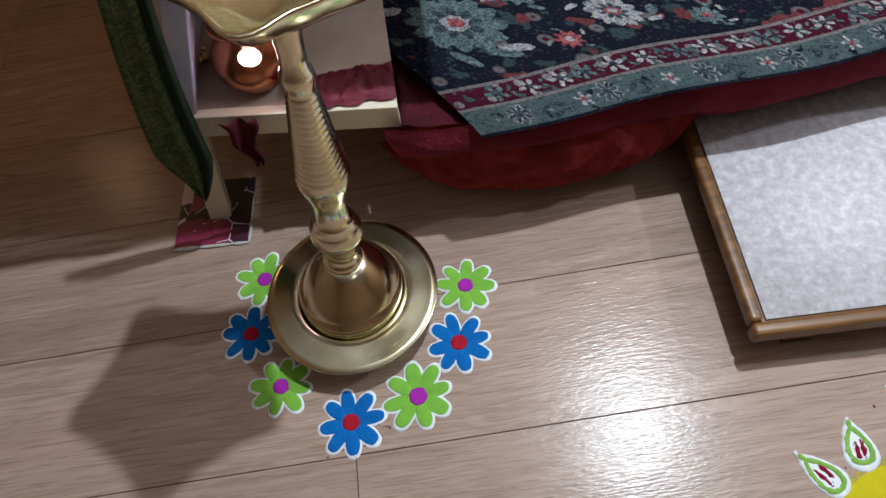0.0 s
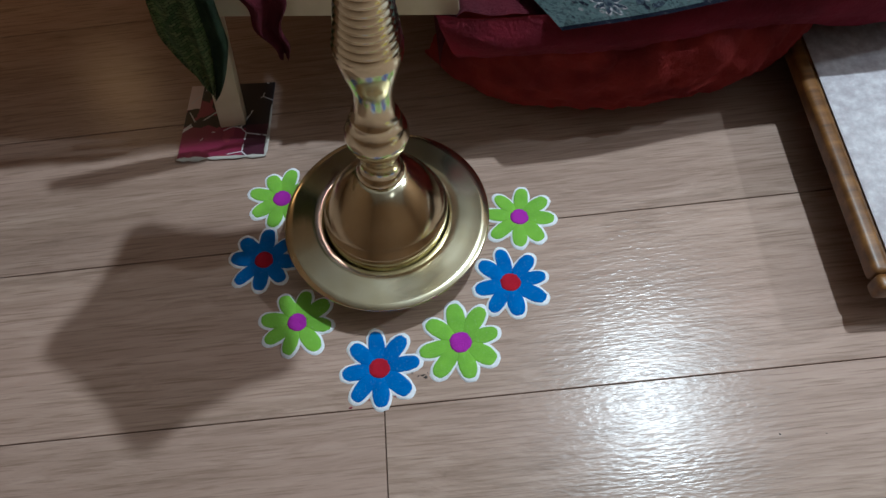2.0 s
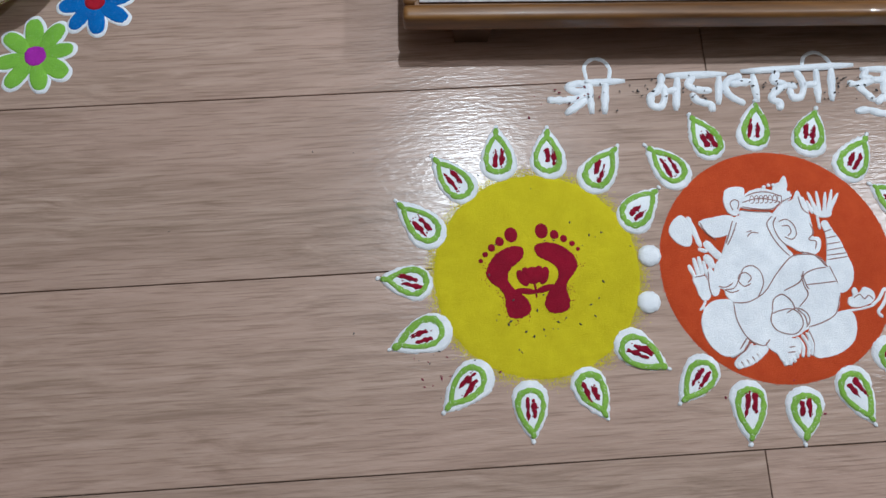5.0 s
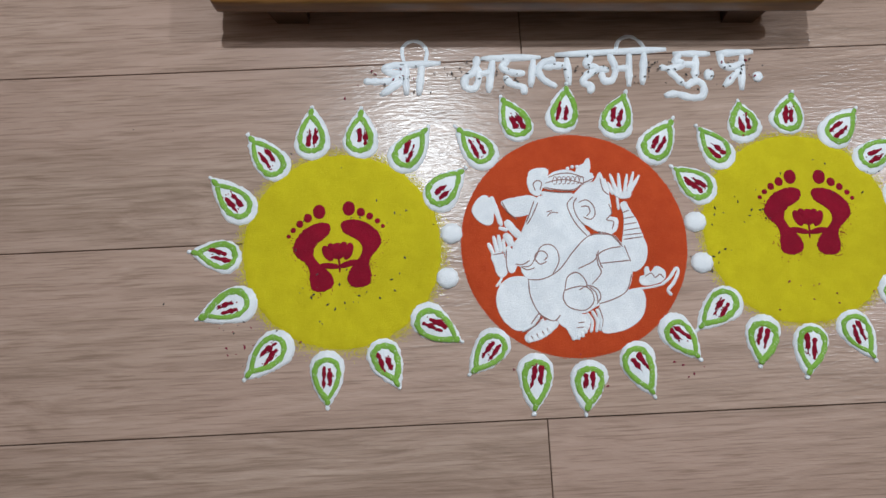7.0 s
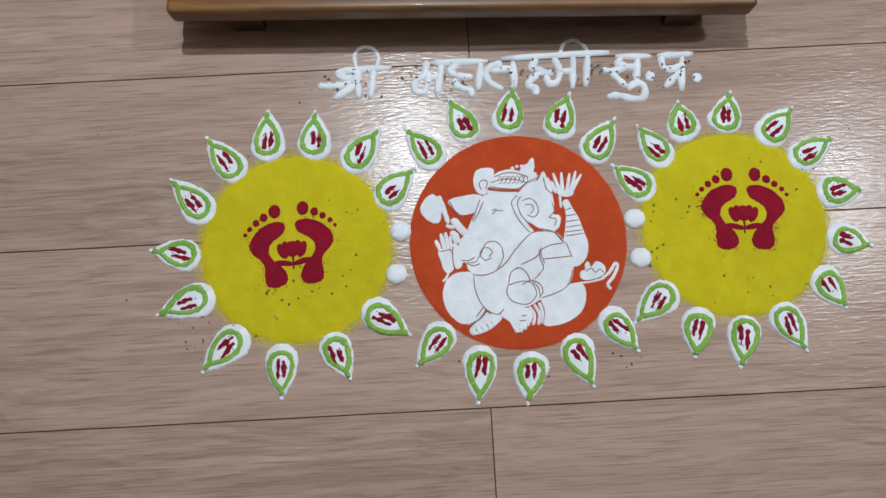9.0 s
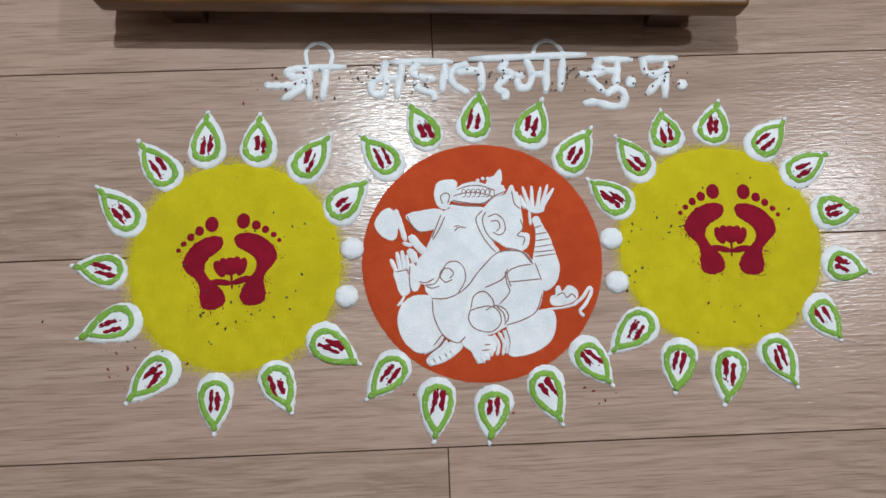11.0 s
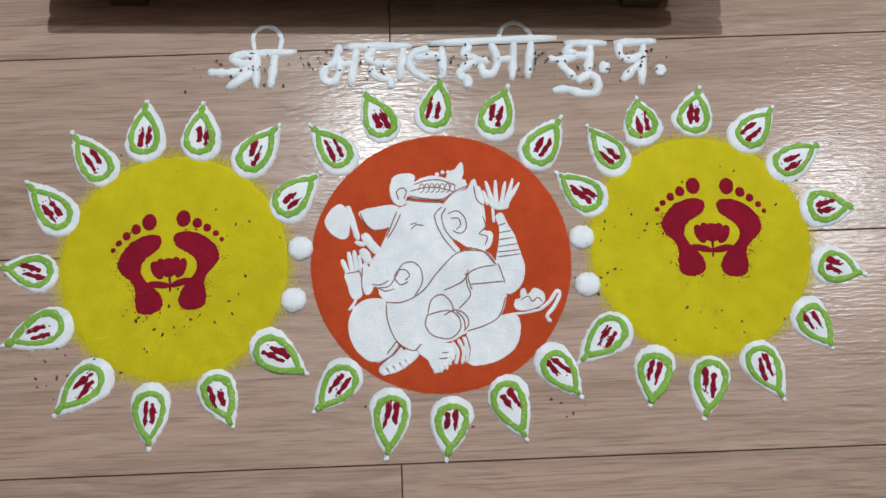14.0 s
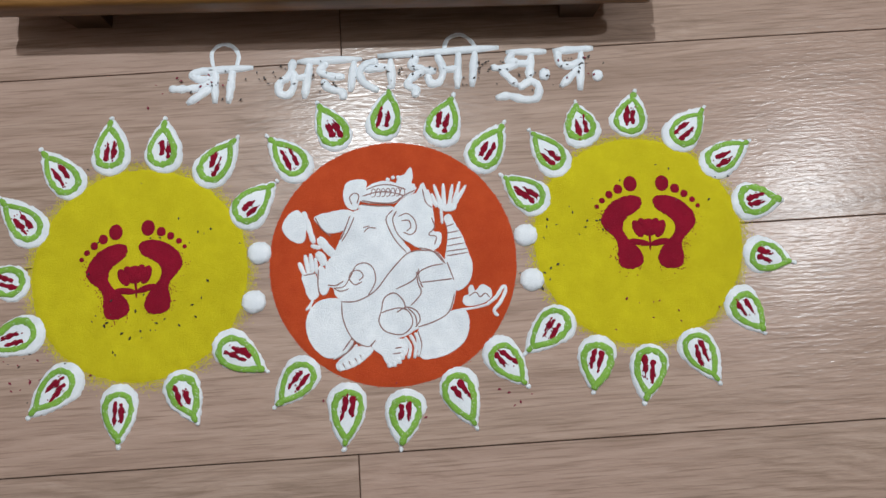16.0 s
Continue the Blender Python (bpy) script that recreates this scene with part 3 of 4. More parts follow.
RIGHT_DROPS = [((0.157, 0.255), (0.197, 0.216)), ((0.183, 0.293), (0.221, 0.252)), ((0.238, 0.324), (0.242, 0.277)), ((0.294, 0.332), (0.286, 0.284)),
               ((0.367, 0.308), (0.325, 0.270)), ((0.408, 0.269), (0.355, 0.243)), ((0.430, 0.212), (0.380, 0.208)), ((0.428, 0.142), (0.385, 0.163)),
               ((0.395, 0.082), (0.364, 0.122)), ((0.338, 0.035), (0.321, 0.089)), ((0.271, 0.023), (0.281, 0.078)), ((0.223, 0.037), (0.233, 0.090)), ((0.166, 0.074), (0.207, 0.118))]
for i, (tip, blunt) in enumerate(LEFT_DROPS + MIDDLE_DROPS + RIGHT_DROPS):
    powder_drop(tip, blunt, 100 + i)

for x, y in ((-0.085, 0.194), (-0.092, 0.147), (0.174, 0.192), (0.176, 0.148)):
    bm = bmesh.new()
    mound(bm, oval(0, 0, 0.0118, 0.0112), 0.004, 0, 0.001, 0.55)
    ob = part("powder_dot", bm, WHITE)
    ob.location = (x, y, 0)
    tagged(ob, "round white powder dot on the floor between discs", "floor drawing", "white powder dots")


# ---- dark red stencil prints on the yellow discs ----
def closed_line(pts, per=5):
    """A smooth closed outline through pts."""
    n, out = len(pts), []
    for i in range(n):
        a, b, c, d = (pts[(i + j) % n] for j in (-1, 0, 1, 2))
        for q in range(per):
            t = q / per
            out.append(tuple(0.5 * (2 * b[k] + (c[k] - a[k]) * t + (2 * a[k] - 5 * b[k] + 4 * c[k] - d[k]) * t * t
                                    + (3 * b[k] - a[k] - 3 * c[k] + d[k]) * t ** 3) for k in (0, 1)))
    return out


def pad(bm, outline, h, z0=0.0, rough=0.0003, lip=0.0005, grow=0.0):
    """A flat bed of stencilled powder of any outline, h high, its rim sloping and slightly frayed."""
    n = len(outline)
    area = sum(outline[i][0] * outline[(i + 1) % n][1] - outline[(i + 1) % n][0] * outline[i][1] for i in range(n))
    low, high = [], []
    for i, (x, y) in enumerate(outline):
        (x0, y0), (x1, y1) = outline[i - 1], outline[(i + 1) % n]
        d = Vector((y1 - y0, x0 - x1)) * (1 if area > 0 else -1)
        d = d.normalized() if d.length else d
        j = grow + rough * (noise.noise((x * 420, y * 420, 2.2)) + 0.6 * noise.noise((x * 1100, y * 1100, 4.2)))
        low.append(bm.verts.new((x + d.x * j, y + d.y * j, z0)))
        high.append(bm.verts.new((x + d.x * (j - lip), y + d.y * (j - lip), z0 + h)))
    for i in range(n):
        bm.faces.new((low[i], low[(i + 1) % n], high[(i + 1) % n], high[i]))
    bm.faces.new(high)


def stencil_print(x, y, turn, k, seed):
    th = tagged(empty("stencil_print", x, y, 0.0011, turn), "pair of dark red powder print shapes round a small lotus", "floor drawing", "red stencil prints")
    u = 0.000337 * k
    rnd = random.Random(seed)
    sole = ((-22, 78), (-60, 84), (-104, 66), (-134, 34), (-143, 2), (-124, -24), (-103, -44), (-96, -66), (-99, -96), (-92, -124), (-62, -134),
            (-30, -124), (-21, -100), (-36, -70), (-62, -44), (-78, -16), (-66, 14), (-34, 36), (-18, 54))
    for s in (-1, 1):
        bm = bmesh.new()
        pad(bm, closed_line([(-s * a * u * 0.97, (b + 16) * u) for a, b in sole]), 0.0006, 0.0, 0.0008)
        # stray powder along the outer side and the heel
        for _ in range(70):
            a, b = rnd.choice(sole[3:12])
            a, b = a + rnd.gauss(-5, 7), b + rnd.gauss(-4, 8)
            mound(bm, oval(-s * a * u * 0.97, (b + 16) * u, rnd.uniform(0.0003, 0.0008), rnd.uniform(0.0003, 0.0008), 0, 5), 0.0005, 0.0, 0.0)
        part("sole_shape", bm, CRIMSON, th, smooth=False)
        for tx, ty, rx, ry in ((48, 120, 20, 24), (86, 104, 14, 15), (113, 88, 11, 12), (136, 70, 9, 9), (152, 52, 7, 7)):
            bm = bmesh.new()
            mound(bm, oval(s * tx * u * 0.97, (ty + 15) * u, rx * u, ry * u, 0, 18), 0.0006, 0.0, 0.0005)
            part("toe_dot", bm, CRIMSON, th)
    for name, rows in (("lotus_petal", ((0, 4, 25, 27, 0), (-32, 0, 15, 28, 24), (32, 0, 15, 28, -24), (-18, 18, 11, 15, 35), (18, 18, 11, 15, -35))), ("lotus_leaf", ((-29, -40, 32, 10, -12), (29, -40, 32, 10, 12)))):
        for cx, cy, rx, ry, rot in rows:
            bm = bmesh.new()
            mound(bm, oval(cx * u, cy * u, rx * u, ry * u, rot, 20), 0.0006 + abs(cx) * 0.000004, 0.0, 0.0003)
            part(name, bm, CRIMSON, th)
    bm = bmesh.new()
    trickle(bm, [(0, -14 * u), (1 * u, -36 * u), (0, -62 * u)], 0.0024 * k, 0.0006)
    part("lotus_stalk", bm, CRIMSON, th)


stencil_print(-0.2050, 0.1805, 3.5, 1.0, 31)
stencil_print(0.2945, 0.1890, -3.5, 1.0, 32)


# ---- white stencil figure, plain rounded shapes ----
def stencil_figure():
    k = 0.00032
    th = tagged(empty("stencil_figure", 0.0435, 0.176, 0.0011, -2.0), "white powder stencil figure of plain rounded shapes on orange", "floor drawing")

    def at(p):
        return ((p[0] - 479) * k, (429 - p[1]) * k)

    layers = itertools.count()

    def shape(name, pts, lift=0.0):
        bm = bmesh.new()
        pad(bm, closed_line([at(p) for p in pts]), 0.0008 + 0.000014 * next(layers), lift * 0.3, 0.0004, 0.0004, 0.0009)
        part(name, bm, WHITE, th, smooth=False)

    def stroke(name, pts, w, h=0.0009, z0=0.0, mat=WHITE, taper=0.0):
        bm = bmesh.new()
        trickle(bm, [at(p) for p in pts], w, h, z0, taper, 0.15)
        part(name, bm, mat, th)

    shape("body_shape", ((322, 548), (420, 512), (500, 430), (556, 402), (612, 408), (642, 452), (660, 492), (660, 540), (640, 592), (600, 618), (545, 634), (500, 656), (420, 664), (398, 682), (366, 668), (340, 640), (322, 600)))
    shape("thigh_shape", ((230, 566), (262, 540), (310, 538), (324, 560), (324, 604), (348, 655), (322, 690), (286, 710), (250, 690), (224, 650), (217, 604)))
    shape("thigh_shape", ((546, 644), (600, 620), (652, 588), (690, 590), (698, 630), (682, 676), (640, 708), (592, 722), (552, 716)))
    shape("head_shape", ((352, 282), (384, 266), (430, 262), (490, 272), (486, 312), (497, 350), (516, 380), (530, 404), (494, 440), (452, 476), (414, 516), (370, 540), (330, 545), (304, 522), (300, 504), (282, 492), (274, 460), (280, 428), (302, 400), (322, 356), (340, 310)), 0.0002)
    shape("cheek_shape", ((484, 272), (520, 234), (558, 220), (576, 192), (590, 228), (602, 268), (606, 312), (602, 342), (625, 350), (622, 382), (600, 400), (562, 392), (530, 372), (504, 352), (488, 312)), 0.0001)
    shape("side_shape", ((246, 284), (300, 270), (340, 266), (362, 280), (344, 318), (302, 334), (272, 326), (256, 306)))
    shape("blade_shape", ((166, 274), (190, 262), (208, 282), (215, 320), (210, 354), (190, 360), (160, 340), (147, 308)))
    stroke("handle_shape", ((211, 268), (224, 310), (240, 362)), 0.0056)
    stroke("side_shape", ((258, 352), (278, 378), (300, 402)), 0.0085)
    stroke("side_shape", ((252, 396), (264, 412), (270, 430)), 0.0080)
    stroke("side_shape", ((234, 372), (258, 380)), 0.0046)
    shape("palm_shape", ((206, 462), (238, 456), (250, 486), (252, 522), (236, 535), (222, 524), (212, 492)))
    shape("forearm_shape", ((252, 446), (264, 436), (276, 460), (284, 494), (276, 518), (262, 518), (254, 488)))
    for a, b in (((196, 424), (212, 462)), ((214, 402), (224, 458)), ((230, 398), (236, 456)), ((244, 412), (248, 456))):
        stroke("finger_shape", (a, b), 0.0046)
    stroke("tassel_shape", ((236, 536), (228, 552), (216, 566)), 0.0026)
    stroke("tassel_shape", ((228, 552), (230, 570)), 0.0022)
    shape("drop_shape", ((336, 202), (346, 180), (376, 172), (402, 178), (396, 206), (382, 236), (370, 264), (346, 256), (335, 230)))
    shape("headdress_shape", ((388, 222), (414, 192), (460, 180), (512, 194), (552, 212), (512, 232), (484, 248), (430, 246), (388, 238)))
    shape("headdress_shape", ((498, 190), (508, 168), (524, 160), (541, 140), (545, 168), (541, 190), (556, 206), (520, 206)))
    for px, py in ((470, 174), (486, 168), (548, 196), (502, 168), (398, 206)):
        bm = bmesh.new()
        mound(bm, oval(*at((px, py)), 0.0021, 0.0021, 0, 12), 0.0009, 0, 0.0002)
        part("bead_shape", bm, WHITE, th)
    stroke("rim_shape", ((380, 258), (430, 264), (482, 266)), 0.0056)
    for a, b in (((632, 268), (612, 198)), ((640, 268), (640, 196)), ((654, 270), (668, 200)), ((668, 266), (690, 192)), ((664, 272), (708, 204)), ((586, 236), (578, 192)), ((600, 262), (592, 214)), ((616, 264), (604, 226))):
        stroke("fan_shape", (a, b), 0.0052, taper=0.35)
    shape("fan_base_shape", ((622, 256), (650, 262), (676, 256), (672, 276), (648, 280), (628, 272)))
    stroke("wrist_shape", ((630, 276), (632, 318)), 0.0034)
    shape("arm_shape", ((640, 302), (656, 294), (668, 320), (686, 352), (704, 406), (716, 446), (710, 488), (690, 516), (664, 524), (660, 490), (636, 450), (640, 416), (648, 370), (648, 330)))
    shape("foot_shape", ((318, 716), (362, 684), (404, 684), (408, 698), (372, 728), (340, 742), (312, 746), (304, 732)))
    shape("foot_shape", ((412, 678), (440, 662), (480, 664), (510, 668), (512, 700), (494, 722), (468, 742), (452, 732), (438, 706), (420, 694)))
    for px, py in ((316, 748), (334, 744), (352, 738), (370, 730), (384, 720)):
        stroke("toe_shape", ((px - 4, py - 16), (px, py)), 0.0046, 0.0016)
    for px, py in ((460, 744), (476, 742), (490, 734), (500, 722), (506, 710)):
        stroke("toe_shape", ((px - 4, py - 14), (px, py)), 0.0044, 0.0016)
    for a, b, c in (((296, 712), (330, 692), (352, 664)), ((312, 722), (344, 702), (364, 676)), ((508, 660), (522, 690), (516, 720)), ((524, 654), (538, 686), (534, 720)), ((538, 648), (552, 682), (546, 716))):
        stroke("anklet_shape", (a, b, c), 0.0036, 0.0014)
    shape("small_side_shape", ((686, 562), (690, 545), (704, 540), (704, 520), (714, 514), (722, 532), (744, 513), (768, 528), (766, 552), (736, 568), (702, 572)))
    stroke("plinth_shape", ((672, 584), (720, 580), (764, 570)), 0.0024)
    stroke("tail_shape", ((758, 570), (784, 550), (806, 520), (814, 530), (796, 566), (776, 590), (786, 606)), 0.0036)

    lines = (((320, 546), (370, 545), (424, 516), (470, 460), (520, 410), (560, 400), (610, 408), (636, 444)), ((322, 550), (326, 600), (352, 656), (396, 682), (420, 664)),
             ((300, 504), (330, 500), (350, 470), (368, 438), (398, 432), (420, 452), (424, 490), (402, 530)), ((384, 488), (362, 496), (346, 476), (356, 456), (376, 454), (388, 470), (376, 484)),
             ((300, 505), (320, 514), (344, 508)), ((282, 494), (306, 496), (328, 484)), ((352, 284), (330, 340), (322, 356)), ((364, 290), (346, 330), (326, 362)), ((394, 336), (408, 324), (430, 326)),
             ((392, 322), (410, 318)), ((482, 272), (462, 296), (470, 330), (490, 368), (520, 404)), ((494, 276), (482, 300), (492, 340), (516, 372)), ((500, 292), (526, 284), (548, 304), (552, 334), (536, 350), (514, 342)),
             ((508, 306), (530, 306), (536, 326), (524, 338)), ((576, 210), (584, 250), (602, 268)), ((600, 300), (608, 330), (590, 352), (612, 360), (606, 384)), ((560, 392), (600, 404), (632, 440)),
             ((630, 444), (590, 450), (556, 468), (560, 500), (566, 512)), ((560, 498), (610, 494), (656, 490)), ((642, 440), (652, 470), (660, 494)), ((556, 456), (540, 488), (486, 514)), ((548, 466), (552, 500), (560, 530), (528, 566)),
             ((660, 536), (640, 590), (596, 616), (548, 630)), ((440, 576), (450, 540), (480, 526), (506, 550), (512, 578)), ((440, 578), (432, 610), (452, 640), (500, 650), (530, 624), (526, 590), (500, 572), (464, 576), (440, 584)),
             ((486, 584), (516, 570), (546, 584), (554, 610), (540, 630)), ((520, 574), (540, 596), (544, 626)), ((546, 642), (556, 680), (548, 716)), ((324, 690), (350, 656)),
             ((390, 238), (432, 246), (484, 248), (520, 226), (552, 212)), ((392, 224), (430, 214), (470, 214), (516, 226)), ((404, 204), (440, 192), (480, 192), (524, 208)), ((388, 250), (430, 256), (478, 258)),
             ((358, 248), (352, 226), (366, 214), (380, 222), (374, 246)), ((246, 286), (264, 320), (292, 344)), ((642, 330), (666, 322)), ((646, 350), (682, 344)), ((646, 370), (690, 364)), ((644, 390), (698, 382)), ((642, 406), (704, 400)), ((642, 420), (706, 412)),
             ((210, 462), (248, 456)), ((254, 446), (252, 490), (256, 520)), ((704, 544), (724, 534), (736, 548), (752, 538), (764, 550)), ((478, 690), (496, 688)), ((470, 706), (494, 704)), ((322, 728), (332, 744)), ((340, 722), (350, 738)), ((358, 714), (368, 730)), ((374, 706), (384, 720)), ((300, 716), (340, 694), (358, 668)))
    for l in lines:
        stroke("stencil_line", l, 0.0012, 0.00014, 0.00108, RUST)
    for i in range(7):
        cx = 416 + 15 * i
        stroke("stencil_line", ((cx, 222), (cx + 6, 204), (cx + 14, 206), (cx + 14, 224), (cx + 4, 228)), 0.0009, 0.00014, 0.00105, RUST)


stencil_figure()


# ---- white powder writing: श्री महालक्ष्मी सु.प्र. ----
def powder_word(x, y, turn, size, label, *strokes):
    """Letters trickled in powder; strokes in units of the letter height."""
    th = tagged(empty("powder_word", x, y, 0, turn), label, "floor writing", "powder writing")
    for line in strokes:
        bm = bmesh.new()
        thin = line[0] == "thin"
        pts = [(a * size, b * size) for a, b in (line[1:] if thin else line)]
        if len(pts) == 1:
            mound(bm, oval(*pts[0], 0.0056, 0.0062), 0.003, 0, 0.001, 0.6)
        else:
            trickle(bm, pts, 0.0042 if thin else 0.0083, 0.0007 if thin else 0.0026, 0, 0, 0.2)
        part("stroke", bm, WHITE, th)


powder_word(-0.172, 0.355, 0, 0.036, "white powder writing on the floor, first word",
            [(1.31, 0.81), (0.97, 0.86), (0.69, 0.75), (0.89, 0.61), (1.19, 0.56), (0.97, 0.39), (0.53, 0.36), (0.08, 0.39)],
            [(1.19, 0.33), (0.56, -0.06)],
            [(1.33, 0.92), (1.31, -0.08)],
            [(1.83, 0.86), (1.69, -0.11)],
            [(0.97, 0.86), (2.36, 0.86)],
            ["thin", (1.28, 0.97), (1.25, 1.39), (1.5, 1.61), (1.81, 1.56), (2, 1.28), (1.94, 0.94)])
powder_word(-0.064, 0.350, 0, 0.036, "white powder writing on the floor, long middle word",
            [(0.53, 1.11), (0.42, 0.69), (0.14, 0.47), (0.11, 0.19), (0.36, 0.11), (0.53, 0.39), (0.53, 0.78)],
            [(0.53, 0.58), (0.94, 0.61)],
            [(1, 1), (0.81, 0)],
            [(0.69, 1.08), (2.44, 1.03)],
            [(1.47, 0.97), (1.28, 0.75), (1.56, 0.58), (1.92, 0.53)],
            [(1.36, 0.44), (1.5, 0.22), (1.86, 0.08), (1.89, -0.11)],
            [(2.25, 0.94), (2.11, 0.11)],
            [(2.89, 0.92), (2.58, 0.86), (2.39, 0.61), (2.5, 0.31), (2.86, 0.06)],
            [(2.58, 0.67), (3.19, 0.75)],
            [(3.28, 0.92), (3.28, 0.11)],
            [(2.97, 1.08), (6.33, 1.08)],
            [(4.03, 0.94), (3.86, 0.72), (4.19, 0.56), (3.86, 0.36), (3.72, 0.14), (3.94, 0), (3.89, -0.19)],
            [(4.17, 0.56), (4.5, 0.5)],
            [(4.61, 0.97), (4.75, 0.53), (4.61, 0.17), (4.36, 0.17), (4.31, 0.39)],
            [(4.67, 0.53), (5.22, 0.53)],
            [(5.22, 1), (5.11, -0.03)],
            [(5.69, 1.03), (5.53, 0)],
            ["thin", (4.81, 1.11), (4.94, 1.44), (5.28, 1.56), (5.56, 1.39), (5.75, 1.08)])
powder_word(0.153, 0.341, 0, 0.036, "white powder writing on the floor, short word with dot",
            [(0.58, 1.17), (1.64, 1.11)],
            [(0.75, 1.14), (0.58, 0.92), (0.81, 0.81), (0.42, 0.69), (0.11, 0.75)],
            [(0.33, 0.67), (0.75, 0.17)],
            [(0.81, 0.81), (1.22, 0.78)],
            [(1.25, 1.08), (1.11, 0.28)],
            [(0.83, 0.08), (1.14, 0.25), (1.36, 0.08), (1.28, -0.25), (0.94, -0.28), (0.5, -0.14), (0.17, -0.17)],
            [(1.56, 0.42)])
powder_word(0.218, 0.338, 0, 0.036, "white powder writing on the floor, last word with dot",
            [(0.11, 1.19), (1.17, 1.19)],
            [(0.19, 1.14), (0.22, 0.81), (0.47, 0.72), (0.83, 0.81)],
            [(0.86, 1.11), (0.72, 0)],
            [(0.72, 0.61), (0.22, 0.14)],
            [(1.25, 0.36)])


# ---- carpet-covered bench with red cloth ----
def bench():
    b = tagged(empty("bench", -0.60, 0.70, 0), "low dark wooden bench hidden under carpet and red cloth", "bench")
    bm = bmesh.new()
    box(bm, 0.02, 1.6, 0.06, 0.75, 0.14, 0.174, 0.004)
    part("seat_board", bm, DARKWOOD, b, smooth=False)
    for x, y in ((0.06, 0.09), (1.50, 0.09), (0.06, 0.66), (1.50, 0.66)):
        bm = bmesh.new()
        box(bm, x, x + 0.05, y, y + 0.05, 0.0, 0.1395, 0.003)
        part("leg", bm, DARKWOOD, b, smooth=False)


bench()


def sheet(nx, ny, f, thick, uvf=None):
    """A cloth of nx by ny faces through f(u, v), with a thickness."""
    bm = bmesh.new()
    uv = bm.loops.layers.uv.new("UVMap") if uvf else None
    grid = [[bm.verts.new(f(i / nx, j / ny)) for i in range(nx + 1)] for j in range(ny + 1)]
    for j in range(ny):
        for i in range(nx):
            fc = bm.faces.new((grid[j][i], grid[j][i + 1], grid[j + 1][i + 1], grid[j + 1][i]))
            if uvf:
                for lp, (a, c) in zip(fc.loops, ((i, j), (i + 1, j), (i + 1, j + 1), (i, j + 1))):
                    lp[uv].uv = uvf(a / nx, c / ny)
    back = bmesh.ops.solidify(bm, geom=bm.faces[:], thickness=thick)
    return bm


def carpet_at(u, v):
    # the front edge droops a little, the side edge slants back
    x = -0.578 - 0.45 * min(v, 0.42) + 1.45 * u
    y = 0.681 + 0.055 * u + 0.75 * v - 0.004 * math.sin(u * 30)
    z = 0.206 - 0.012 * math.exp(-v * 22) + 0.004 * noise.noise((u * 9, v * 6, 1.0)) - 0.006 * math.exp(-u * 40) * (1 - v)
    return Vector((x, y, z))


carpet = part("carpet", sheet(90, 46, carpet_at, -0.006, lambda u, v: (u * 1.45, v * 0.75)), CARPET)
tagged(carpet, "patterned navy, teal and wine woven carpet over a bench", "carpet")


def pile(name, lo, hi, gap):
    """Cut pile of one dye, with darker yarn showing between the tufts."""
    n = Nodes(name, 0.95)
    v = n.coords()
    c = n.mix(n.step(n.noise(v, 90, 4), 0.3, 0.7), lo, hi)
    c = n.mix(n.math("MULTIPLY", n.step(n.noise(v, 300, 3, 0.7), 0.47, 0.56), 0.75), c, gap)
    n.colour(c)
    n.b.inputs["Specular IOR Level"].default_value = 0.1
    n.bump(n.noise(v, 600, 3), 0.7, 0.0015)
    return n.mat


CREAMY = pile("cream_pile", (0.20, 0.185, 0.19), (0.36, 0.335, 0.35), (0.05, 0.07, 0.08))
ROSY = pile("rose_pile", (0.18, 0.03, 0.04), (0.34, 0.10, 0.10), (0.02, 0.018, 0.03))
TEALY = pile("teal_pile", (0.055, 0.085, 0.09), (0.13, 0.17, 0.17), (0.012, 0.02, 0.03))
NAVYP = pile("navy_pile", (0.008, 0.012, 0.022), (0.02, 0.026, 0.04), (0.06, 0.08, 0.09))


def woven(um, vm, shapes, mat, name="woven_flower"):
    """A motif of ovals lying in the carpet's pile, at um, vm metres from its side and front edge."""
    bm = bmesh.new()
    for x, y, rx, ry, rot, lift in shapes:
        pts = oval(um + x, vm + y, rx, ry, rot, 22)
        ring = []
        for a, b in pts:
            k = 0.30 * min(rx, ry) + 0.0008
            a2 = a + k * noise.noise((a * 500, b * 500, 0))
            b = b + k * noise.noise((a * 500, b * 500, 7.7))
            p = carpet_at(a2 / 1.45, max(b, 0.001) / 0.75)
            ring.append(bm.verts.new((p.x, p.y, p.z + 0.0006 + lift)))
        bm.faces.new(ring)
    part(name, bm, mat, carpet, smooth=False)


def daisy(um, vm, r, count, mat, heart, turn=0.0):
    woven(um, vm, [(math.cos(turn + 6.283 * i / count) * r * 0.62, math.sin(turn + 6.283 * i / count) * r * 0.62, r * 0.38, r * 0.21, math.degrees(turn + 6.283 * i / count), 0.0) for i in range(count)], mat)
    woven(um, vm, [(0, 0, r * 0.27, r * 0.27, 0, 0.0005)], heart, "flower_heart")


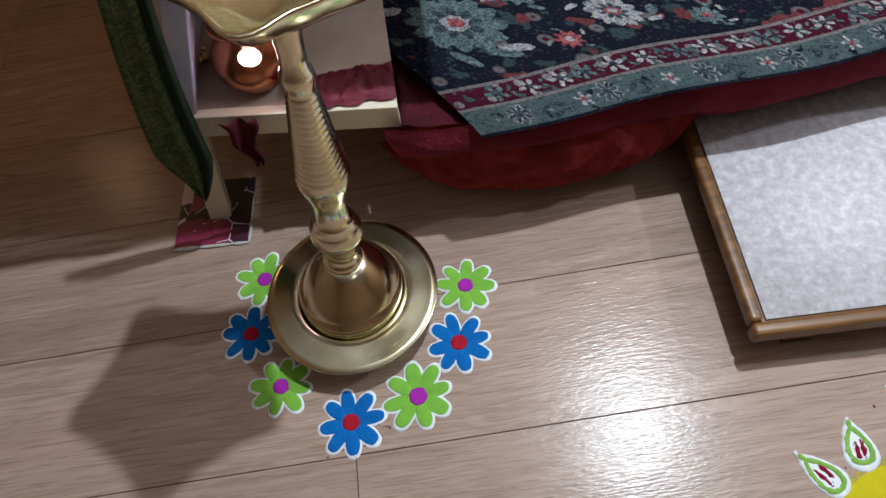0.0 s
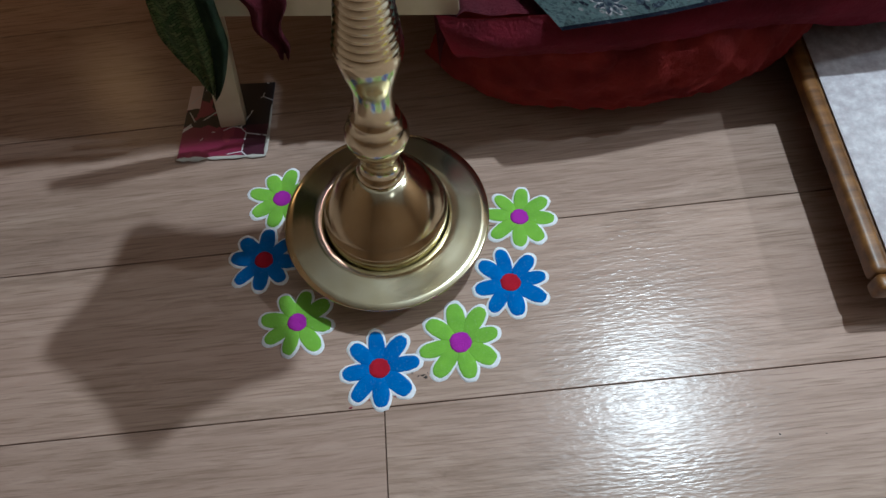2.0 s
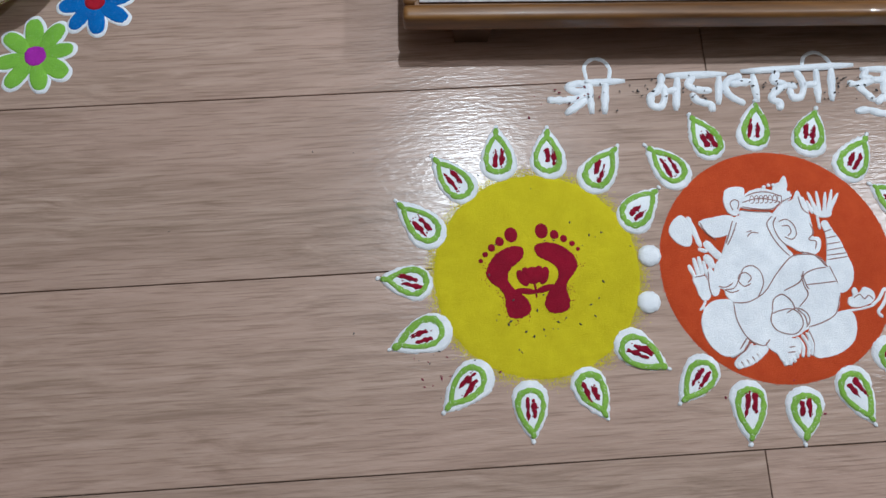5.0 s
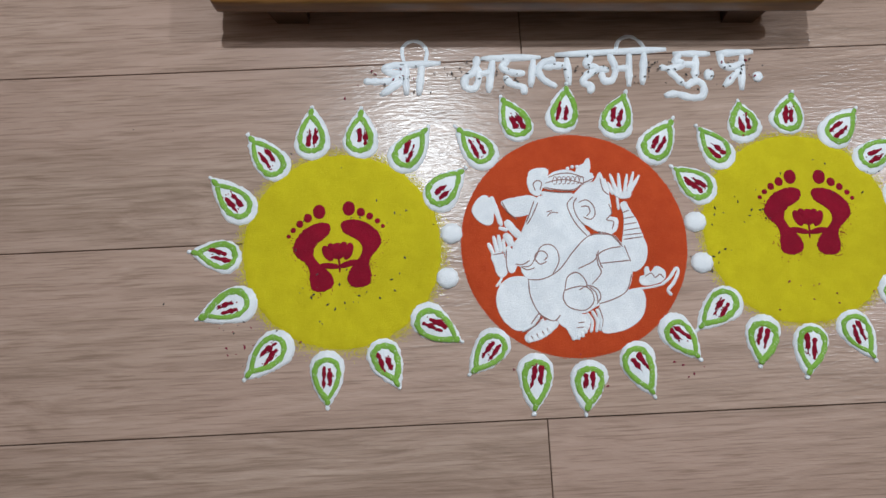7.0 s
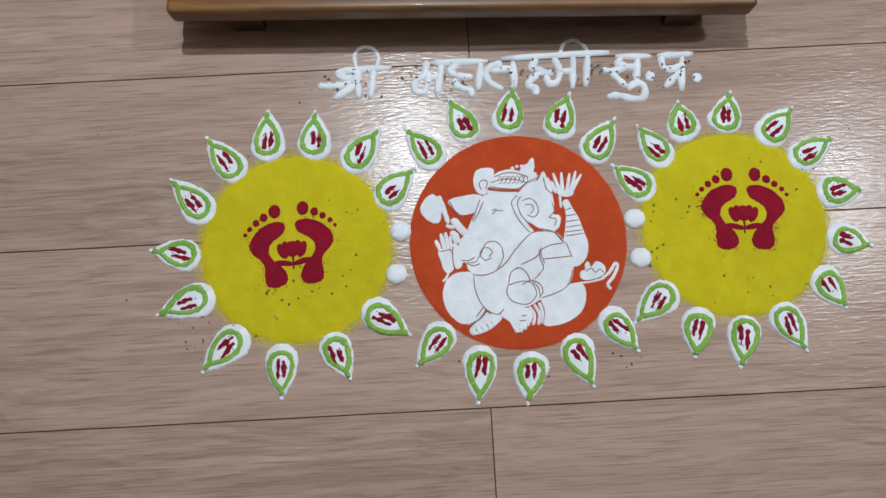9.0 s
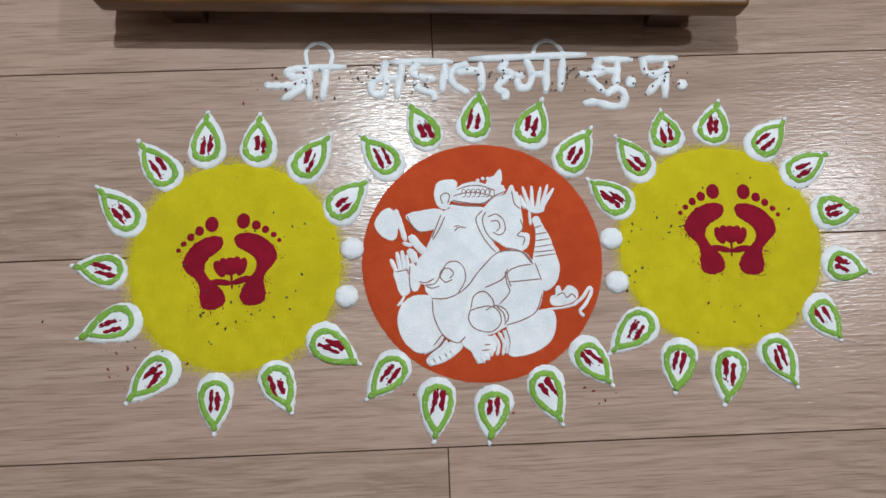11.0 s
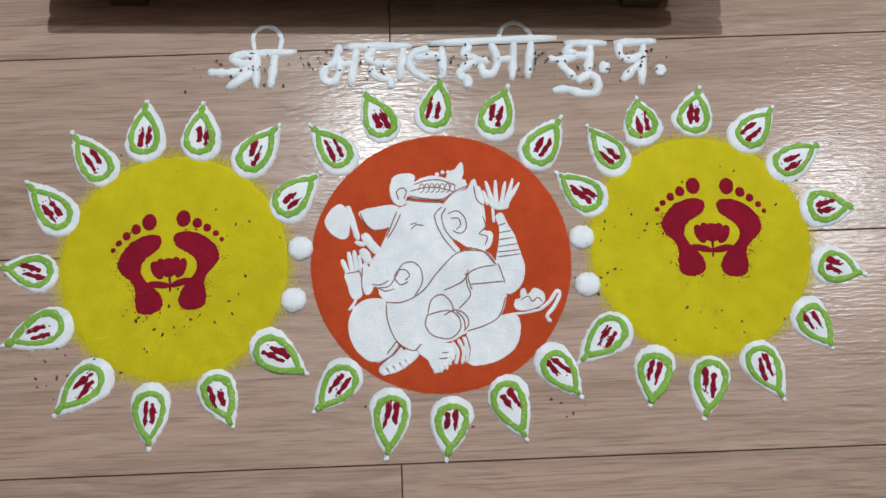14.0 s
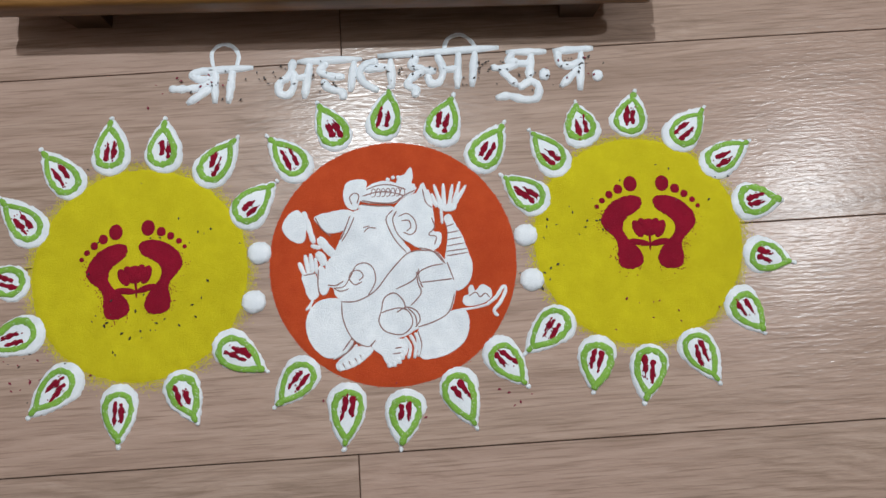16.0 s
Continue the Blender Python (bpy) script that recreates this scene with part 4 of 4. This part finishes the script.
rnd = random.Random(21)
for i in range(24):
    um = 0.06 + i * 0.036 + rnd.uniform(-0.004, 0.004)
    daisy(um, 0.054, rnd.uniform(0.0125, 0.0150), 5, CREAMY if i % 3 else TEALY, NAVYP, rnd.uniform(0, 1))
    woven(um + 0.018, 0.054, [(0, 0.004, 0.004, 0.0018, 40, 0), (0, -0.004, 0.004, 0.0018, -40, 0)], TEALY, "woven_leaf")
    if i % 3 == 0:
        daisy(um, 0.020, 0.0150, 8, CREAMY, NAVYP, 0.2)
        woven(um, 0.020, [(math.cos(0.2 + 0.785 * q) * 0.0085, math.sin(0.2 + 0.785 * q) * 0.0085, 0.0050, 0.0021, math.degrees(0.2 + 0.785 * q), 0.0003) for q in range(8)], NAVYP, "woven_leaf")
    elif i % 3 == 1:
        woven(um, 0.018, [(-0.008, 0, 0.009, 0.0028, 35, 0), (0.008, 0.004, 0.009, 0.0028, -25, 0), (0.002, -0.008, 0.007, 0.0026, 10, 0)], NAVYP, "woven_leaf")
    else:
        daisy(um, 0.019, 0.0105, 5, CREAMY, ROSY, rnd.uniform(0, 1))
for um, vm, r, count, mat, heart in ((0.10, 0.175, 0.055, 9, TEALY, CREAMY), (0.27, 0.135, 0.030, 9, CREAMY, ROSY), (0.46, 0.150, 0.032, 10, ROSY, CREAMY), (0.36, 0.105, 0.018, 6, TEALY, ROSY),
                                     (0.19, 0.105, 0.016, 6, ROSY, CREAMY), (0.60, 0.125, 0.026, 8, CREAMY, ROSY), (0.20, 0.20, 0.028, 7, TEALY, NAVYP), (0.36, 0.20, 0.045, 9, TEALY, CREAMY), (0.54, 0.20, 0.030, 8, CREAMY, ROSY)):
    turn = rnd.uniform(0, 1)
    daisy(um, vm, r, count + 3, mat, heart, turn)
    if r > 0.027:
        woven(um, vm, [(math.cos(turn + 0.4 + 6.283 * i / count) * r * 0.36, math.sin(turn + 0.4 + 6.283 * i / count) * r * 0.36, r * 0.2, r * 0.1, math.degrees(turn + 0.4 + 6.283 * i / count), 0.0003) for i in range(count)], NAVYP, "woven_leaf")
        woven(um, vm, [(0, 0, r * 0.16, r * 0.16, 0, 0.0009)], CREAMY if heart is ROSY else ROSY, "flower_heart")
    for k in range(4):
        a = rnd.uniform(0, 6.28)
        woven(um + math.cos(a) * r * 1.45, vm + math.sin(a) * r * 1.2, [(0, 0, r * 0.34, r * 0.13, math.degrees(a) + 50, 0)], TEALY if k % 2 else CREAMY, "woven_leaf")


def hem_at(u, v):
    # wine cloth that shows below the carpet's edge and rolls under
    x = -0.695 + 1.555 * u + 0.02 * v * (1 - u)
    a = v * math.pi
    sag = 0.012 * math.sin(u * 11 + 0.6) + 0.006 * math.sin(u * 37)
    y = 0.690 + 0.085 * u - 0.010 * math.sin(a) + 0.02 * max(0.0, v - 0.6) + 0.004 * noise.noise((u * 24, v * 3, 2))
    z = 0.192 - 0.078 * v + sag * v + 0.003 * noise.noise((u * 60, v * 8, 3)) + 0.0011 * math.sin(u * 690) * max(0.0, 1 - abs(v - 0.8) * 7)
    corner = math.exp(-u * 26)
    return Vector((x, y + 0.034 * corner, z - 0.006 * corner))


hem = part("wine_cloth", sheet(660, 16, hem_at, -0.004), VELVET)
tagged(hem, "wine red velvet cloth hanging under the carpet edge", "cloth")


def drape_at(u, v):
    # cloth that fills the gap between the shelf's end and the carpet, its side hanging under the shelf
    fall = max(0.0, 0.35 - u) / 0.35
    flat = max(0.0, u - 0.35) / 0.65
    x = -0.666 - 0.030 * math.sin(fall * 1.5) + 0.105 * flat - 0.10 * v * flat
    y = 0.722 + 0.30 * v + 0.012 * fall + 0.005 * noise.noise((u * 6, v * 5, 4)) - 0.016 * flat
    z = 0.181 + 0.006 * (1 - flat) ** 2 * (1 - fall) - 0.085 * fall ** 1.4 + 0.004 * noise.noise((u * 7, v * 9, 6))
    return Vector((x, y, z))


# same cloth as the hem, its shade put into the colour
drape = part("wine_drape", sheet(40, 50, drape_at, -0.003), DARK_SHADED_WINE)
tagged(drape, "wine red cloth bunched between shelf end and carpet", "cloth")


def towel_at(u, v):
    # red cloth that hangs to the floor in soft folds
    k = u * 2 - 1
    x = -0.700 + 0.40 * u + 0.012 * math.sin(v * 5)
    bulge = math.sin(min(1.0, v * 1.05) * math.pi) ** 0.8
    fold = 0.010 * math.sin(u * 16 + v * 2.5) * v + 0.006 * math.sin(u * 41 + v * 4)
    y = 0.720 - 0.032 * bulge + 0.05 * abs(k) ** 4 + fold * (1 - v) + 0.012 * max(0.0, v - 0.86) / 0.14 + 0.007 * noise.noise((u * 20, v * 9, 5)) + 0.003 * noise.noise((u * 60, v * 24, 9)) + (0.07 * (1 - u) ** 4)
    z = 0.170 - 0.162 * v ** 0.9
    return Vector((x, y, max(z, 0.0045)))


towel = part("red_towel", sheet(100, 34, towel_at, -0.004), TOWEL)
tagged(towel, "rumpled brick red towelling cloth hanging to the floor", "cloth")


# ---- cream stand ----
def cream_stand():
    s = tagged(empty("cream_stand", -0.961, 0.770, 0), "cream painted wooden stand with shelf and tall side board", "stand")
    bm = bmesh.new()
    box(bm, -0.016, 0.016, 0.0, 0.02, 0.003, 0.20, 0.002)
    for v in bm.verts:
        v.co.x += v.co.z * 0.17
    part("leg", bm, CREAM, s, smooth=False)
    bm = bmesh.new()
    box(bm, 0.028, 0.29, 0.0, 0.014, 0.178, 0.213, 0.0015)
    for v in bm.verts:
        v.co.y -= (v.co.x - 0.03) * 0.16
    part("front_rail", bm, CREAM, s, smooth=False)
    bm = bmesh.new()
    box(bm, 0.036, 0.29, 0.0145, 0.36, 0.196, 0.208, 0.001)
    for v in bm.verts:
        v.co.y -= (v.co.x - 0.03) * 0.16
    part("shelf", bm, SHELF, s, "grey-beige shelf board", smooth=False)
    bm = bmesh.new()
    box(bm, -0.002, 0.0265, 0.004, 0.36, 0.205, 0.44, 0.002)
    for v in bm.verts:
        v.co.x += (v.co.z - 0.2) * 0.34 + 0.018
    part("side_board", bm, BLUEWHITE, s, "blue-white painted side board", smooth=False)
    # unseen board, added and sized to cast the broad shadow behind the stand
    bm = bmesh.new()
    box(bm, -1.15, 0.42, -0.006, 0.80, 0.4405, 0.46, 0.002)
    part("upper_shelf", bm, CREAM, s, smooth=False)
    # unseen legs that only carry this added board
    for x, y in ((0.38, 0.75), (-1.13, 0.75)):
        bm = bmesh.new()
        box(bm, x, x + 0.02, y, y + 0.02, 0.0, 0.44, 0.002)
        part("tall_leg", bm, CREAM, s, smooth=False)
    for x, y in ((0.275, 0.28), (0.05, 0.33)):
        bm = bmesh.new()
        box(bm, x, x + 0.02, y, y + 0.02, 0.0, 0.195, 0.002)
        part("leg", bm, CREAM, s, smooth=False)


cream_stand()


def strip_at(u, v):
    # v runs from the lower tip up
    w = 0.036 * min(1.0, (v * 4.2) ** 0.7) * (1 - 0.36 * v)
    cx = -0.947 + 0.053 * v - 0.008 * math.sin(v * math.pi)
    x = cx + (u - 0.5) * 2 * w
    y = 0.742 - 0.008 * math.sin(u * math.pi) + 0.004 * math.sin(u * 18)
    return Vector((x, y, 0.100 + 0.335 * v + 0.012 * (0.5 - u)))


strip = part("green_strip", sheet(20, 40, strip_at, -0.003), STRIP)


def strip_edge_at(u, v):
    p = strip_at(0.74 + 0.28 * u, v)
    return Vector((p.x, p.y - 0.0045 - 0.003 * math.sin(u * math.pi), p.z))


part("edge_fold", sheet(8, 40, strip_edge_at, -0.002), fabric("dark_green_fold", (0.012, 0.03, 0.014), (0.03, 0.06, 0.028)), strip, "dark green folded edge")
tagged(strip, "dark green woven cloth strip hanging on the stand's leg", "cloth strip")

card = part("printed_card", (lambda b: (box(b, -0.055, 0.055, -0.058, 0.058, 0.0004, 0.0030, 0.0006, 1), b)[1])(bmesh.new()), CARD, smooth=False)
card.matrix_world = pose(-0.969, 0.783, 0, 0, 0, -5)
tagged(card, "crumpled dark and crimson printed card lying on the floor", "card")
bm = bmesh.new()
trickle(bm, [(-0.055, -0.059), (-0.01, -0.0585), (0.054, -0.058)], 0.005, 0.0012, 0.0026, 0, 0.9)
trickle(bm, [(0.055, -0.057), (0.0555, -0.02), (0.055, 0.02)], 0.005, 0.0012, 0.0026, 0.6, 0.9)
part("torn_edge", bm, CEIL, card, "torn white paper edge")


def copper_pot():
    bm = bmesh.new()
    lathe(bm, [(0.0, 0.0), (0.020, 0.0005), (0.034, 0.010), (0.041, 0.025), (0.040, 0.040), (0.031, 0.054), (0.022, 0.061), (0.022, 0.066), (0.031, 0.073), (0.029, 0.074), (0.018, 0.066), (0.0, 0.060)], 40)
    p = part("copper_pot", bm, COPPER)
    p.matrix_world = pose(-0.832, 0.822, 0.2085) @ Matrix.Diagonal((1.2, 1.2, 1.25, 1))
    tagged(p, "small round copper pot standing on the shelf", "pot")


copper_pot()


def wine_scrap_at(u, v):
    return Vector((-0.862 + (u - 0.5) * 0.046 * (1 - 0.75 * v) + 0.004 * math.sin(v * 9), 0.748 - 0.004 * math.sin(u * 9), 0.216 - 0.085 * v + 0.003 * math.sin(u * 14)))


scrap = part("wine_scrap", sheet(14, 14, wine_scrap_at, -0.002), DARK_SHADED_WINE)
tagged(scrap, "small wine cloth scrap hanging over the shelf edge", "cloth")


def brocade_at(u, v):
    # bunched along the shelf's front edge, thinning out at both ends
    heap = math.sin(u * math.pi) ** 0.5 * math.sin(v * math.pi)
    fold = noise.noise((u * 7, v * 4, 2.5)) * 0.012 + noise.noise((u * 19, v * 9, 6.5)) * 0.006
    return Vector((-0.800 + 0.13 * u, 0.742 + 0.058 * v + fold * 0.4, 0.2165 + heap * (0.014 + fold)))


brocade = part("brocade_cloth", sheet(60, 28, brocade_at, -0.002), fabric("brocade", (0.16, 0.010, 0.03), (0.32, 0.05, 0.09), 200, 0.6))
tagged(brocade, "crumpled crimson brocade cloth lying on the shelf", "cloth")

bm = bmesh.new()
rnd = random.Random(5)
for _ in range(14):
    m = bmesh.ops.create_icosphere(bm, subdivisions=1, radius=rnd.uniform(0.003, 0.006))
    bmesh.ops.translate(bm, vec=(rnd.uniform(-0.016, 0.016), rnd.uniform(-0.01, 0.01), rnd.uniform(0.004, 0.014)), verts=m["verts"])
trinket = part("gold_trinket", bm, GOLD, smooth=False)
trinket.location = (-0.895, 0.865, 0.2085)
tagged(trinket, "small glittering gold trinket lying on the shelf", "ornament")

def orange_at(u, v):
    return Vector((-0.930 + 0.028 * u + 0.02 * v, 0.765 - 0.006 * math.sin(u * 8), 0.335 + 0.10 * v + 0.01 * math.sin(u * 6) * (1 - v)))


orange_cloth = part("orange_cloth", sheet(12, 14, orange_at, -0.002), MARIGOLD)
tagged(orange_cloth, "marigold orange cloth hanging down the side board", "cloth")

# ---- pink fairy light bulb beside the pot ----
bulb_mat = Nodes("lit_bulb", 0.4)
bulb_mat.colour((1.0, 0.8, 0.8))
bulb_mat.b.inputs["Emission Color"].default_value = (1.0, 0.62, 0.62, 1)
bulb_mat.b.inputs["Emission Strength"].default_value = 14.0
bm = bmesh.new()
lathe(bm, [(0.0, 0.0), (0.004, 0.0005), (0.007, 0.002), (0.009, 0.005), (0.0095, 0.008), (0.009, 0.012), (0.0075, 0.0155), (0.0045, 0.018), (0.002, 0.019), (0.0, 0.0192)], 36)
bulb = part("fairy_bulb", bm, bulb_mat.mat)
bulb.matrix_world = pose(-0.822, 0.7725, 0.276) @ Matrix.Diagonal((1.35, 1.0, 1.0, 1))
tagged(bulb, "small glowing pinkish fairy light bulb on the shelf", "light bulb")


# ---- scattered seeds ----
def seeds(name, mat, label, count, spots, seed):
    rnd = random.Random(seed)
    verts, faces = [], []
    for _ in range(count):
        sx, sy, spread = spots[rnd.randrange(len(spots))]
        x, y, g = rnd.gauss(sx, spread), rnd.gauss(sy, spread * 0.5), rnd.uniform(0.0006, 0.0016)
        a = rnd.uniform(0, 6.28)
        b, z = len(verts), 0.0027 if 0.345 < y < 0.39 and -0.17 < x < 0.27 else 0.0013 if sum((x - cx) ** 2 + (y - 0.18) ** 2 < 0.011 for cx in (-0.2, 0.04, 0.28)) else 0.0
        ring = [(x + math.cos(a + k * 1.57) * g * (1.5 if k % 2 else 0.8), y + math.sin(a + k * 1.57) * g * (1.5 if k % 2 else 0.8)) for k in range(4)]
        verts += [(*p, z) for p in ring] + [(x + (p[0] - x) * 0.6, y + (p[1] - y) * 0.6, z + g) for p in ring]
        faces += [(b + k, b + (k + 1) % 4, b + 4 + (k + 1) % 4, b + 4 + k) for k in range(4)] + [(b + 4, b + 5, b + 6, b + 7)]
    me = bpy.data.meshes.new(name)
    me.from_pydata(verts, [], faces)
    me.materials.append(mat)
    tagged(new(name, me), label, "seeds", kind="stuff")


seeds("black_seeds", SEED, "tiny black seeds scattered over the floor drawing", 230,
      ((-0.12, 0.365, 0.018), (-0.06, 0.37, 0.012), (-0.01, 0.37, 0.015), (0.07, 0.37, 0.014), (0.15, 0.365, 0.012), (0.20, 0.35, 0.012), (0.25, 0.365, 0.012), (0.225, 0.20, 0.024),
       (0.19, 0.15, 0.015), (-0.15, 0.22, 0.03), (-0.2, 0.14, 0.03), (-0.3, 0.1, 0.02), (-0.77, 0.425, 0.012), (-0.71, 0.44, 0.01), (-0.3, 0.2, 0.15), (0.35, 0.25, 0.06)), 11)
seeds("wine_grains", WINEGRAIN, "loose wine red powder grains on the floor", 70,
      ((-0.3, 0.095, 0.02), (-0.15, 0.37, 0.02), (0.24, 0.36, 0.02), (0.30, 0.10, 0.03), (-0.8, 0.41, 0.015), (0.02, 0.04, 0.03), (0.15, 0.04, 0.02)), 12)


# ---- floor planks ----
def planks():
    w, length, g = 0.194, 1.38, 0.0006

    def mesh_for(a, b):
        bm = bmesh.new()
        box(bm, 0, b - a, 0, w, -0.008, 0.0)
        for v in bm.verts:
            top = v.co.z > -0.001
            v.co.x = min(max(v.co.x, g), b - a - g) if top else v.co.x
            v.co.y = min(max(v.co.y, g), w - g) if top else v.co.y
        es = [e for e in bm.edges if all(v.co.z > -0.001 for v in e.verts)]
        bmesh.ops.bevel(bm, geom=es, offset=0.0004, segments=1, affect="EDGES")
        me = bpy.data.meshes.new("plank")
        bm.to_mesh(me)
        bm.free()
        me.materials.append(LAMINATE)
        return me

    cache = {}
    for row in range(-11, 10):
        shift = -0.795 if (row // 2) % 2 == 0 else 0.0
        k = math.floor((-2.6 - shift) / length)
        while shift + k * length < 2.6:
            a, b = max(-2.6, shift + k * length), min(2.6, shift + (k + 1) * length)
            y = row * w
            key = round(b - a, 3)
            if b - a > 0.02 and -2.2 <= y < 1.8:
                if key not in cache:
                    cache[key] = mesh_for(a, b)
                ob = new("plank", cache[key])
                ob.location = (a, y, 0)
                ob.parent = floor
            k += 1


planks()
